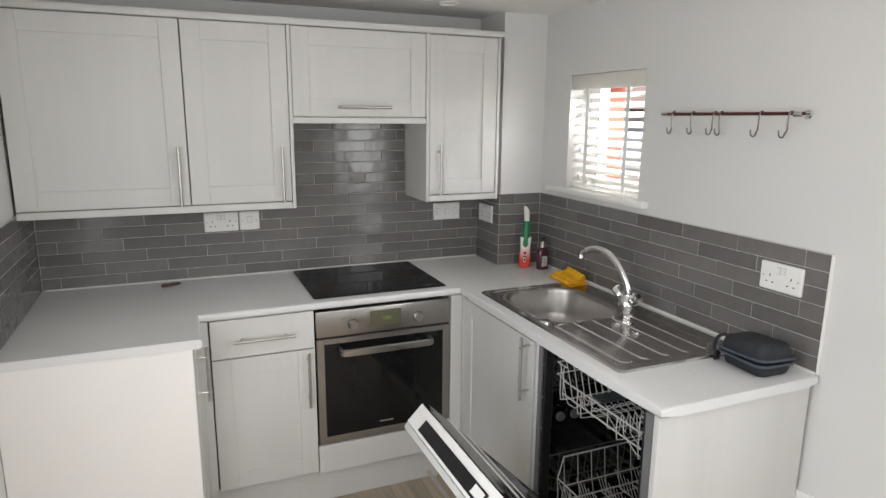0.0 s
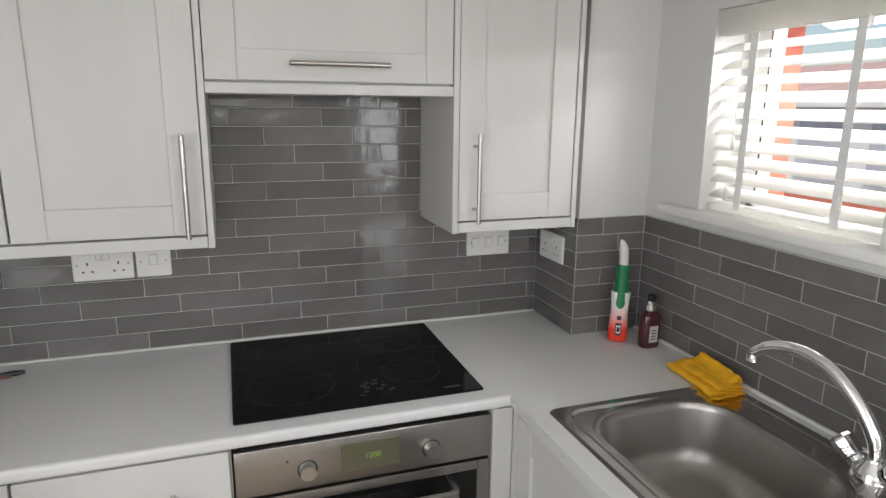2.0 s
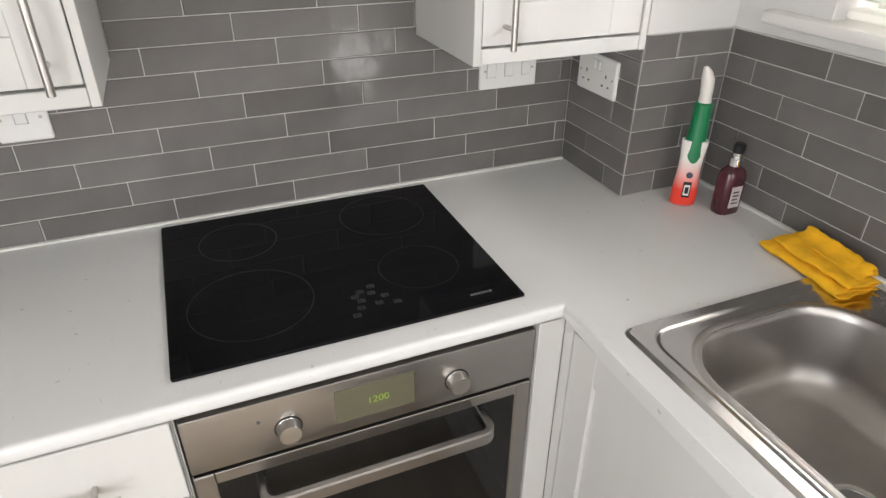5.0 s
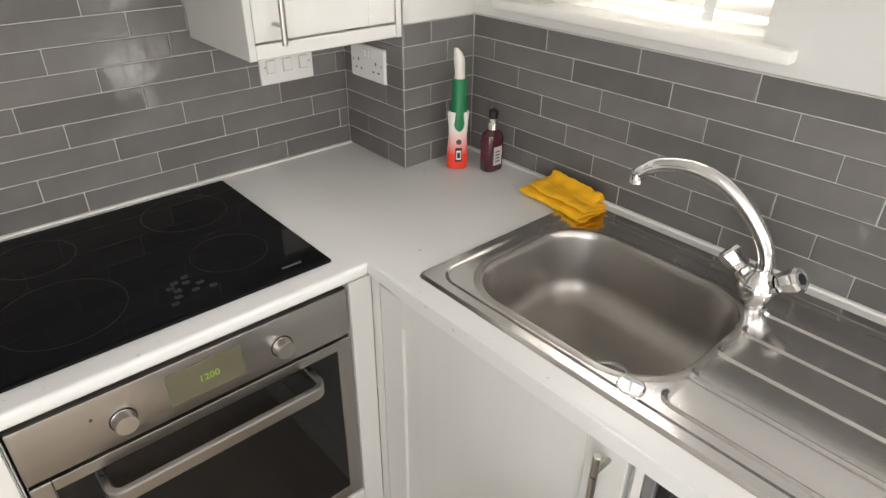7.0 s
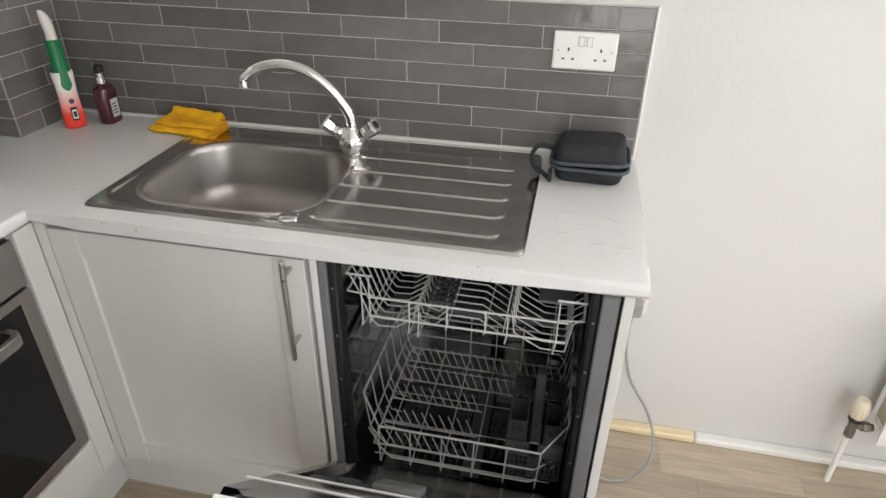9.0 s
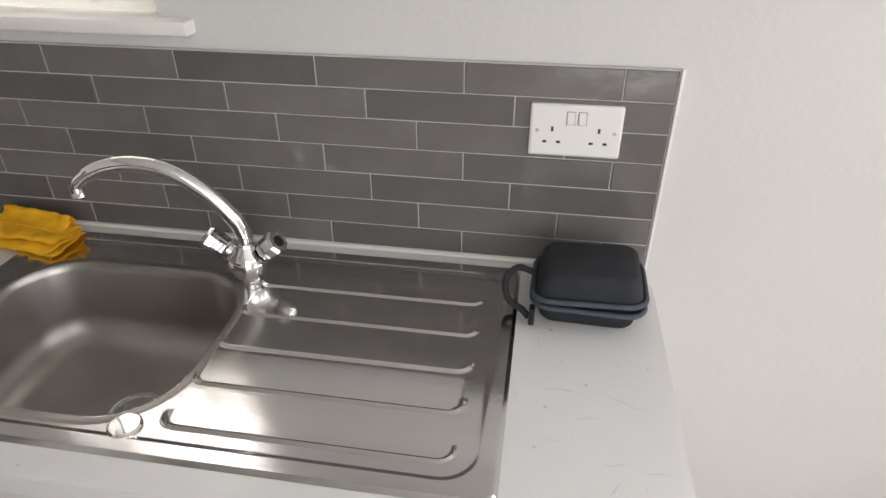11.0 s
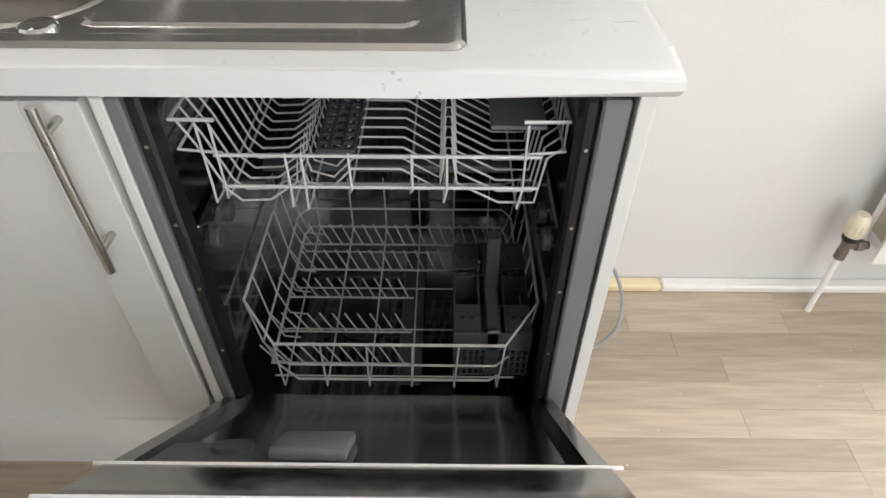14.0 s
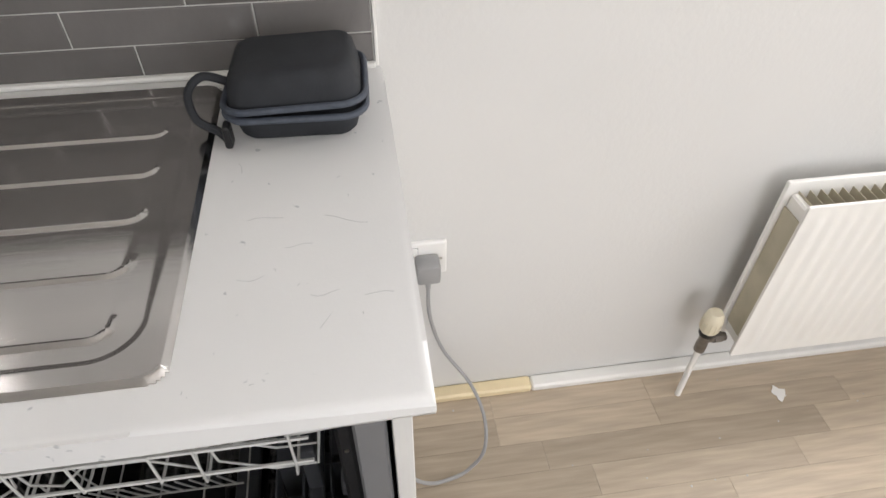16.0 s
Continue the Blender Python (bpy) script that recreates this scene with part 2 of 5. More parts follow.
def part(name, bm, mat, parent=None, label="", m=None):
    if m is not None:
        bmesh.ops.transform(bm, matrix=m, verts=bm.verts)
    bmesh.ops.recalc_face_normals(bm, faces=bm.faces)
    me = bpy.data.meshes.new(name)
    bm.to_mesh(me)
    bm.free()
    me.shade_smooth()
    me.set_sharp_from_angle(angle=radians(32))
    me.materials.append(mat)
    ob = new(name, me)
    if parent is not None:
        ob.parent = parent
    if label:
        ob["label"] = label
    return ob


def thing(name, m, label, category, group="", kind=""):
    ob = new(name)
    ob.empty_display_size = 0.05
    ob.matrix_basis = m
    return tagged(ob, label, category, group, kind)


def structure(name, bm, mat, label="", category=""):
    return tagged(part(name, bm, mat), label, category, "", "structure")


B = bmesh.new

# ---- structure ----
TOP = 0.91          # worktop height
CEILING = 2.12
COURSE = 0.0512     # tile course

structure("floor", box(B(), -2.42, 0.16, -4.4, 0.15, -0.1, -0.006), GROUT, "pale oak laminate strip floor", "floor")
FLOOR = bpy.data.objects["floor"]
structure("ceiling", box(B(), -2.42, 0.16, -4.4, 0.15, CEILING, CEILING + 0.12), CEIL, "plain white painted plaster ceiling", "ceiling")
wall_north = structure("wall_north", box(B(), -2.4, 0.15, 0.0, 0.15, 0, CEILING), WALL, "white wall with grey tiled splashback behind hob", "wall")
# the gap at y -2.9 to -1.7 is added for the side lamp
bm = B()
for a in ((-1.7, 0.0, 0, CEILING), (-4.4, -2.9, 0, CEILING), (-2.9, -1.7, 0, 0.6), (-2.9, -1.7, 2.0, CEILING)):
    box(bm, -2.42, -2.26, a[0], a[1], a[2], a[3])
wall_west = structure("wall_west", bm, WALL, "white painted wall with tiled splashback strip", "wall")

# sink wall with the window opening
WY0, WY1, WZ0, WZ1 = -0.985, -0.475, 1.315, 1.83
bm = B()
for a in ((WY1, 0.0, 0, CEILING), (-2.8, WY0, 0, CEILING), (WY0, WY1, 0, WZ0), (WY0, WY1, WZ1, CEILING), (-4.4, -3.6, 0, CEILING), (-3.6, -2.8, 0, 1.0), (-3.6, -2.8, 2.0, CEILING)):
    box(bm, 0.0, 0.16, a[0], a[1], a[2], a[3])
wall_east = structure("wall_east", bm, WALL, "white painted wall with window and tiled splashback", "wall")
pier = structure("wall_pier", box(B(), -0.232, -0.0005, -0.254, -0.0005, 0, CEILING), WALL, "boxed-in white corner pier, tiled low down", "wall")

# the rest of the room, behind the camera: plain walls, high light opening added
bm = B()
for a in ((-2.2595, -2.2, 0, CEILING), (-0.6, -0.0005, 0, CEILING), (-2.2, -0.6, 0, 1.7), (-2.2, -0.6, 2.06, CEILING)):
    box(bm, a[0], a[1], -4.4, -4.25, a[2], a[3])
structure("wall_south", bm, WALL, "plain white wall with a high opening added for light", "wall")

# outside, seen through the blind
structure("ground", box(B(), -300, 300, -300, 300, -0.6, -0.3), SAND, "pale paved ground outside", "ground")
house = thing("neighbour_house", pose(8.0, 4.8, -0.3), "low white house with brick base and red tiled roof", "house")
part("wall", box(B(), 0, 3.0, -7, 7, 0.5, 2.06), RENDERW, house)
part("brick_base", box(B(), -0.03, 3.0, -7.02, 7.02, 0, 0.5), REDB, house, "red brick base course")
part("fascia", box(B(), -0.3, -0.27, -7.2, 7.2, 1.92, 2.12, 0.005), RENDERW, house, "white eaves board")
bm = B()
loft(bm, [[(-0.3, y, 2.13), (2.6, y, 2.78), (5.5, y, 2.13), (5.5, y, 2.05), (2.6, y, 2.68), (-0.3, y, 2.05)] for y in (-7.2, 7.2)])
part("roof", bm, ROOFT, house, "red tiled roof")
for i in range(8):
    yy = 1.2 - 1.28 * (i - 3)
    w = part("window", box(B(), -0.04, 0.02, yy - 0.46, yy + 0.46, 0.66, 1.84), TRIMW, house, "white framed window")
    part("pane", box(B(), -0.06, -0.042, yy - 0.4, yy + 0.4, 0.74, 1.77), GREYW, w, "grey pane")
bm = B()
for a in ((-0.44, 0.6, -0.3, 3.0), (-2.7, -1.0, -0.3, 3.0), (-1.0, -0.44, -0.3, 1.30), (-1.0, -0.44, 1.86, 3.0)):
    box(bm, 0.1605, 0.2495, a[0], a[1], a[2], a[3])
structure("outer_wall_core", bm, RENDERW, "white lining of the outer window reveal", "wall")
bm = B()
for a in ((-0.43, 0.6, -0.3, 3.0), (-2.7, -1.02, -0.3, 3.0), (-1.02, -0.43, -0.3, 1.29), (-1.02, -0.43, 1.89, 3.0)):
    box(bm, 0.25, 0.345, a[0], a[1], a[2], a[3])
structure("outer_brick_leaf", bm, REDB, "red brick outer face round the window", "wall")

# kitchen window: frame, pane, sill, blind
win = tagged(new("window_1"), "small white casement window behind a blind", "window", "", "structure")
win.matrix_basis = pose(0.13, (WY0 + WY1) / 2, WZ0)
HW, HH = (WY1 - WY0) / 2, WZ1 - WZ0
bm = B()
box(bm, -0.02, 0.03, -HW, -HW + 0.045, 0, HH, 0.004)
box(bm, -0.02, 0.03, HW - 0.075, HW, 0, HH, 0.004)
box(bm, -0.02, 0.03, -HW + 0.045, HW - 0.045, 0, 0.045, 0.004)
box(bm, -0.02, 0.03, -HW + 0.045, HW - 0.045, HH - 0.045, HH, 0.004)
part("window_frame", bm, TRIMW, win)
part("seal", box(B(), -0.023, -0.019, HW - 0.079, HW - 0.0755, 0.045, HH - 0.045), HOLE, win, "thin dark glazing seal")
p = part("pane", box(B(), 0.0, 0.006, -HW + 0.045, HW - 0.045, 0.045, HH - 0.045), GLASS, win, "clear glass pane")
p.visible_shadow = False
structure("window_sill", box(B(), -0.03, 0.105, WY0 - 0.062, WY1 + 0.135, WZ0 - 0.022, WZ0 + 0.003, 0.006, 2), TRIMW, "white painted timber window sill", "window sill")

blind = thing("venetian_blind", pose(0.045, (WY0 + WY1) / 2, WZ0), "white slatted venetian blind, slats half open", "blind")
part("valance", box(B(), -0.042, -0.03, -HW + 0.004, HW - 0.004, HH - 0.066, HH - 0.002, 0.003), SLAT, blind, "flat white valance board")
part("head_rail", box(B(), -0.028, 0.02, -HW + 0.006, HW - 0.006, HH - 0.05, HH - 0.003), SLAT, blind)
part("bottom_rail", box(B(), -0.025, 0.025, -HW + 0.008, HW - 0.008, 0.008, 0.026, 0.004), SLAT, blind)
bm = B()
prof = [(-0.025, 0.0), (-0.012, 0.0022), (0.0, 0.003), (0.012, 0.0022), (0.025, 0.0)]
loft(bm, [[(x, y, z + d) for x, z in prof] + [(x, y, z + d - 0.0026) for x, z in prof[::-1]] for y, d in ((-HW + 0.008, 0), (HW - 0.008, 0))])
slat0 = part("slat", bm, SLAT, blind)
NS = 11
for i in range(NS):
    s = slat0 if i == 0 else new("slat", slat0.data)
    s.parent = blind
    s.matrix_basis = pose(0, 0, 0.055 + i * 0.0408, 0, -27, 0)
for yy in (-0.135, 0.14):
    part("ladder_tape", box(B(), -0.0285, -0.0275, yy - 0.011, yy + 0.011, 0.02, HH - 0.05), TAPE, blind)
for yy, zz in ((0.165, 0.17), (0.17, 0.04), (-0.16, 0.43), (-0.15, 0.06)):
    part("cord_toggle", lathe(B(), [(0.002, zz), (0.006, zz + 0.004), (0.005, zz + 0.025), (0.002, zz + 0.034)], -0.038, yy, 10), SLAT, blind)
for yy, z0 in ((0.165, 0.2), (-0.16, 0.46)):
    part("cord", tube(B(), [(-0.038, yy, z0), (-0.036, yy, HH - 0.06)], 0.0012, 5), TAPE, blind)

# skirting along the sink wall
structure("skirting", box(B(), -0.036, 0.0, -4.24, -2.16, 0, 0.024, 0.005), TRIMW, "low white painted skirting board", "skirting board")
structure("skirting_old_paint", box(B(), -0.036, 0.0, -2.159, -1.82, 0, 0.024, 0.005), CREAM, "low skirting board with yellowed bare paint", "skirting board")

# downlight
dl = thing("downlight", pose(-0.57, -0.37, CEILING), "round recessed white ceiling downlight", "light")
part("bezel", lathe(B(), [(0.045, -0.001), (0.045, -0.006), (0.036, -0.008), (0.034, 0.0)]), TRIMW, dl)
part("lens", lathe(B(), [(0.033, -0.003), (0.033, -0.001)]), CLEAR, dl)

# ---- worktop ----


def sheet(cells, z0, z1):
    """A slab out of the rectangles (x0, x1, y0, y1), which butt together."""
    bm = B()
    for c in cells:
        vs = [bm.verts.new((x, y, z1)) for x, y in ((c[0], c[2]), (c[1], c[2]), (c[1], c[3]), (c[0], c[3]))]
        bm.faces.new(vs)
    bmesh.ops.remove_doubles(bm, verts=bm.verts, dist=0.0005)
    r = bmesh.ops.extrude_face_region(bm, geom=bm.faces[:])
    for v in r["geom"]:
        if isinstance(v, bmesh.types.BMVert):
            v.co.z = z0
    return bm


E1 = -1.838          # free end of the sink run
cells = [(-2.249, -1.66, -0.858, -0.584), (-2.249, -1.66, -0.584, -0.262), (-2.249, -1.66, -0.262, -0.0115), (-1.66, -0.592, -0.584, -0.262), (-1.66, -0.592, -0.262, -0.0115),
         (-0.592, -0.53, -0.262, -0.0115), (-0.53, -0.242, -0.262, -0.0115), (-0.592, -0.53, -0.584, -0.262), (-0.53, -0.242, -0.584, -0.262), (-0.242, -0.06, -0.584, -0.262), (-0.06, -0.0115, -0.584, -0.262)]
ycut = [-0.584, -0.70, -1.59, E1]
xcut = [-0.592, -0.53, -0.242, -0.06, -0.0115]
for j in range(3):
    for i in range(4):
        if not (j == 1 and i in (1, 2)):
            cells.append((xcut[i], xcut[i + 1], ycut[j + 1], ycut[j]))
bm = sheet(cells, TOP - 0.031, TOP)
es = []
for e in bm.edges:
    a, c = e.verts[0].co, e.verts[1].co
    if abs(a.z - c.z) < 1e-5 and len(e.link_faces) == 2 and abs(e.link_faces[0].normal.z - e.link_faces[1].normal.z) > 0.5:
        mid = (a + c) / 2
        front = (abs(mid.y + 0.584) < 1e-3 and -1.66 < mid.x < -0.592) or (abs(mid.x + 0.592) < 1e-3 and mid.y < -0.584) or (abs(mid.x + 1.66) < 1e-3 and mid.y < -0.584) or abs(mid.y - E1) < 1e-3 or abs(mid.y + 0.845) < 1e-3
        if front:
            es.append(e)
bmesh.ops.bevel(bm, geom=es, offset=0.011, segments=4, affect="EDGES", profile=0.5)
wt = part("worktop", bm, WORK)
tagged(wt, "white laminate worktop with rounded front edge, lightly scratched", "worktop")
seal = part("worktop_seal", box(box(B(), -0.0225, -0.0105, E1 + 0.01, -0.263, TOP + 0.0005, TOP + 0.008, 0.002), -2.24, -0.242, -0.022, -0.0105, TOP + 0.0005, TOP + 0.006, 0.002), TRIMW)
tagged(seal, "white silicone seal bead along the splashback", "sealant", "", "structure")

# scuffs and scratches pressed into the laminate
rs = random.Random(4)
bm = B()
for i in range(18):
    x, y = rs.uniform(-0.58, -0.2), rs.uniform(-1.80, -1.63)
    if rs.random() < 0.3:
        x, y = rs.uniform(-0.578, -0.556), rs.uniform(-1.75, -0.65)
    a, ln = rs.uniform(0, 3.14), rs.choice((0.002, 0.003, 0.004, 0.012, 0.02))
    p0 = Vector((x, y, TOP + 0.0002))
    tube(bm, [p0, p0 + Vector((math.cos(a), math.sin(a), 0)) * ln * 0.5 + Vector((0.0015, -0.001, 0)), p0 + Vector((math.cos(a), math.sin(a), 0)) * ln], 0.00028, 4)
for i in range(6):
    x, y, a = rs.uniform(-0.52, -0.22), rs.uniform(-1.79, -1.66), rs.uniform(-1.9, -1.2)
    ln = rs.uniform(0.02, 0.055)
    pts = [Vector((x + math.cos(a) * ln * q + 0.003 * math.sin(5 * q + i), y + math.sin(a) * ln * q, TOP + 0.0002)) for q in (0, 0.25, 0.5, 0.75, 1)]
    pts = [p for p in pts if p.y > E1 + 0.02]
    if len(pts) > 2:
        tube(bm, pts, 0.00022, 4)
for i in range(16):
    x, y = rs.uniform(-1.64, -0.6), rs.uniform(-0.57, -0.3)
    if -1.23 < x < -0.63 and y > -0.545:
        y = rs.uniform(-0.572, -0.55)
    a, ln = rs.uniform(0, 3.14), rs.uniform(0.002, 0.009)
    p0 = Vector((x, y, TOP + 0.0002))
    tube(bm, [p0, p0 + Vector((math.cos(a), math.sin(a), 0)) * ln], 0.0003, 4)
ob = part("worktop_scratches", bm, PUTTY, wt)
ob["kind"] = "stuff"

# ---- kitchen units ----


def bar_handle(parent, x, z, length, upright=True, label="brushed steel bar handle", m=None):
    """A round bar on two posts, centred at (x, z) on the face y = 0."""
    d = Vector((0, 0, 1)) if upright else Vector((1, 0, 0))
    c = Vector((x, -0.036, z))
    bm = B()
    tube(bm, [c - d * length / 2, c - d * (length / 2 - 0.001), c + d * (length / 2 - 0.001), c + d * length / 2], [0.0052, 0.006, 0.006, 0.0052], 12)
    for s in (-1, 1):
        q = c + d * s * (length / 2 - 0.035)
        tube(bm, [q, (q.x, 0.0, q.z)], 0.0045, 8)
    return part("handle", bm, HANDLE, parent, label, m)


def shaker(parent, name, x0, x1, z0, z1, rail=0.068, m=None, label=""):
    """A shaker door with its face at y = 0 and its back at y = 0.02."""
    d = part(name, box(B(), x0 + rail - 0.003, x1 - rail + 0.003, 0.0075, 0.016, z0 + rail - 0.003, z1 - rail + 0.003), CAB, parent, label, m)
    for a, c in ((x0, x0 + rail), (x1 - rail, x1)):
        part("stile", box(B(), a, c, 0, 0.02, z0, z1, 0.0012), CAB, d, "", m)
    for a, c in ((z0 + 0.0003, z0 + rail), (z1 - rail, z1 - 0.0003)):
        part("rail", box(B(), x0 + rail + 0.0002, x1 - rail - 0.0002, 0.0003, 0.0197, a, c, 0.0008), CAB, d, "", m)
    return d


def carcass(parent, x0, x1, depth, z0, z1, y0=0.0215, t=0.018, mat=None):
    bm = B()
    box(bm, x0, x0 + t, y0, depth, z0, z1)
    box(bm, x1 - t, x1, y0, depth, z0, z1)
    box(bm, x0 + t, x1 - t, y0, depth, z0, z0 + t)
    box(bm, x0 + t, x1 - t, y0, depth, z1 - t, z1)
    box(bm, x0 + t, x1 - t, depth - 0.008, depth, z0 + t, z1 - t)
    return part("carcass", bm, mat or CARC, parent)


G1, G2 = "base units of the kitchen", "wall units of the kitchen"

# drawer unit beside the oven
u = thing("drawer_cabinet", pose(-1.43, -0.58, 0.16), "pale grey shaker base cabinet with drawer over door", "cabinet", G1)
carcass(u, -0.197, 0.197, 0.56, 0.0, 0.708)
d = part("drawer_front", box(B(), -0.196, 0.196, 0, 0.02, 0.563, 0.716, 0.0015), CAB, u)
bar_handle(d, 0.0, 0.635, 0.235, False)
d = shaker(u, "door", -0.196, 0.196, 0.008, 0.558)
bar_handle(d, 0.166, 0.437, 0.235)

# filler posts, panel under the oven
tagged(part("corner_post", box(box(B(), -0.632, -0.58, -0.578, -0.56, 0.16, 0.877, 0.001), -0.598 + 0.018, -0.56, -0.604, -0.5785, 0.16, 0.877, 0.001), CAB), "pale grey corner filler post between base units", "filler panel")
tagged(part("filler_panel", box(B(), -1.662, -1.632, -0.578, -0.56, 0.16, 0.877, 0.001), CAB), "narrow pale grey filler strip beside drawer cabinet", "filler panel")
tagged(part("oven_base_panel", box(B(), -1.229, -0.634, -0.578, -0.56, 0.156, 0.279, 0.0015), CAB), "plain pale grey panel below the oven", "panel")
o = thing("oven_housing", pose(-0.932, -0.56, 0.16), "pale board housing around the built-in oven", "cabinet", G1)
bm = B()
box(bm, -0.3, -0.2975, 0, 0.54, 0, 0.708)
box(bm, 0.2975, 0.3, 0, 0.54, 0, 0.708)
box(bm, -0.2975, 0.2975, 0.53, 0.54, 0, 0.708)
part("carcass", bm, CARC, o)

tagged(part("corner_filler", box(B(), -1.70, -1.6625, -0.594, -0.562, 0.16, 0.877, 0.001), CAB), "pale grey filler in the inner corner of units", "filler panel")

# plinths
tagged(part("plinth", box(B(), -1.70, -0.5335, -0.533, -0.517, 0, 0.152, 0.001), CAB), "pale grey plinth board under the oven run", "plinth", "plinths")
tagged(part("plinth", box(B(), -0.533, -0.517, -1.795, -0.5175, 0, 0.152, 0.001), CAB), "pale grey plinth board under the sink run", "plinth", "plinths")

# sink unit
u = thing("sink_cabinet", pose(-0.58, -0.898, 0.16, 0, 0, -90), "pale grey shaker sink cabinet with one wide door", "cabinet", G1)
bm = B()
box(bm, -0.292, -0.274, 0.0215, 0.56, 0, 0.66)
box(bm, 0.274, 0.292, 0.0215, 0.56, 0, 0.708)
box(bm, -0.274, 0.274, 0.0215, 0.56, 0, 0.018)
part("carcass", bm, CARC, u)
d = shaker(u, "door", -0.29, 0.29, 0.006, 0.706)
bar_handle(d, 0.262, 0.600, 0.24)

# end panel of the sink run
tagged(part("end_panel", box(B(), -0.578, -0.012, -1.818, -1.799, 0, 0.8785, 0.001), CAB), "pale grey end panel beside the dishwasher", "panel")

# short left run
u = thing("narrow_cabinet", pose(-1.682, -0.706, 0.16, 0, 0, 90), "narrow pale grey base cabinet with upright bar handle", "cabinet", G1)
carcass(u, -0.11, 0.11, 0.56, 0, 0.708)
d = shaker(u, "door", -0.109, 0.109, 0.006, 0.706, 0.045)
bar_handle(d, -0.07, 0.59, 0.2)
tagged(part("white_end_panel", box(B(), -2.258, -1.692, -0.851, -0.833, 0, 0.8785, 0.001), PANEL), "matt white end panel under the short worktop", "panel")

# wall units: faces at y = -0.30
ZB, ZT = 1.284, 1.997


def wall_unit(x0, x1, z0, label, hx=None, hz=None, upright=True):
    u = thing("wall_cabinet", pose((x0 + x1) / 2, -0.30, z0), label, "cabinet", G2)
    w, h = (x1 - x0) / 2, ZT - z0
    carcass(u, -w, w, 0.287, -0.002, h, mat=CAB)
    d = shaker(u, "door", -w + 0.0015, w - 0.0015, 0.002, h - 0.003, 0.07)
    bar_handle(d, hx - (x0 + x1) / 2, hz - z0, 0.235, upright)
    return u


wall_unit(-2.249, -1.652, ZB, "wide pale grey shaker wall cabinet, closed door", -1.687, 1.402)
wall_unit(-1.650, -1.252, ZB, "pale grey shaker wall cabinet, closed door", -1.291, 1.400)
wall_unit(-1.236, -0.645, 1.636, "pale grey bridging wall cabinet with lift-up door", -0.934, 1.677, False)
wall_unit(-0.628, -0.289, ZB, "narrow pale grey shaker wall cabinet, closed door", -0.583, 1.40)
tagged(part("cabinet_side", box(B(), -1.251, -1.237, -0.303, -0.013, 1.253, ZT, 0.001), CAB), "pale grey end panel of the wall units", "panel", "wall unit side panels")
tagged(part("cabinet_side", box(B(), -0.644, -0.629, -0.303, -0.013, 1.253, ZT, 0.001), CAB), "pale grey end panel of the narrow wall unit", "panel", "wall unit side panels")
tagged(part("cabinet_side", box(B(), -0.288, -0.274, -0.303, -0.013, 1.253, ZT, 0.001), CAB), "pale grey end panel beside the corner pier", "panel", "wall unit side panels")
tagged(part("pelmet", box(B(), -2.249, -1.252, -0.302, -0.284, 1.254, 1.2815, 0.0015), CAB), "pale grey light pelmet under the wall cabinets", "pelmet", "pelmets")
tagged(part("pelmet", box(B(), -1.236, -0.645, -0.302, -0.02, 1.608, 1.633, 0.0015), CAB), "pale grey pelmet under the bridging cabinet", "pelmet", "pelmets")
tagged(part("pelmet", box(B(), -0.628, -0.289, -0.302, -0.284, 1.254, 1.2815, 0.0015), CAB), "pale grey light pelmet under the narrow cabinet", "pelmet", "pelmets")
tagged(part("cornice", box(B(), -2.249, -0.266, -0.322, -0.02, 1.9975, 2.023, 0.003, 2), CAB), "pale grey cornice board along the wall cabinets", "cornice")

# ---- oven ----
ov = thing("built_in_oven", pose(-0.931, -0.575, 0.28), "stainless steel built-in electric oven, door closed", "oven")
part("body", box(B(), -0.285, 0.285, 0.022, 0.5, 0.01, 0.575), BLACKP, ov)
cp = part("control_panel", box(B(), -0.294, 0.294, 0, 0.022, 0.476, 0.586, 0.003, 2), STEEL, ov, "brushed steel control panel")
part("display", box(B(), -0.067, 0.068, -0.0015, 0.004, 0.499, 0.568, 0.001), DISPLAY, cp, "dark display window")


def lettering(text, size, m, mat, parent, name="digits", depth=0.0004):
    cu = bpy.data.curves.new(name, "FONT")
    cu.body, cu.size, cu.extrude, cu.align_x, cu.align_y = text, size, depth, "CENTER", "CENTER"
    tmp = bpy.data.objects.new(name, cu)
    scene.collection.objects.link(tmp)
    me = bpy.data.meshes.new_from_object(tmp.evaluated_get(bpy.context.evaluated_depsgraph_get()))
    bpy.data.objects.remove(tmp)
    me.transform(m)
    me.materials.clear()
    me.materials.append(mat)
    ob = new(name, me)
    ob.parent = parent
    return ob


lettering("1200", 0.019, pose(0.004, -0.0022, 0.532, 90), DIGIT, cp)
for kx in (-0.142, 0.144):
    bm = B()
    tube(bm, [(kx, 0.0, 0.522), (kx, -0.002, 0.522), (kx, -0.0025, 0.522), (kx, -0.018, 0.522), (kx, -0.02, 0.522)], [0.0195, 0.0195, 0.0188, 0.0182, 0.0172], 28)
    k = part("knob", bm, HANDLE, cp, "round steel control knob")
    part("shadow_gap", disc(B(), (kx, 0.0004, 0.522), (0, -1, 0), 0.0222, 0.0012, 28), BLACKP, k, "dark ring round the knob")
    part("pointer", box(B(), kx - 0.001, kx + 0.001, -0.0204, -0.0198, 0.528, 0.537), HANDLE, k)
part("indicator", disc(B(), (-0.185, 0.0005, 0.548), (0, -1, 0), 0.003, 0.0015, 10), DKGREY, cp)
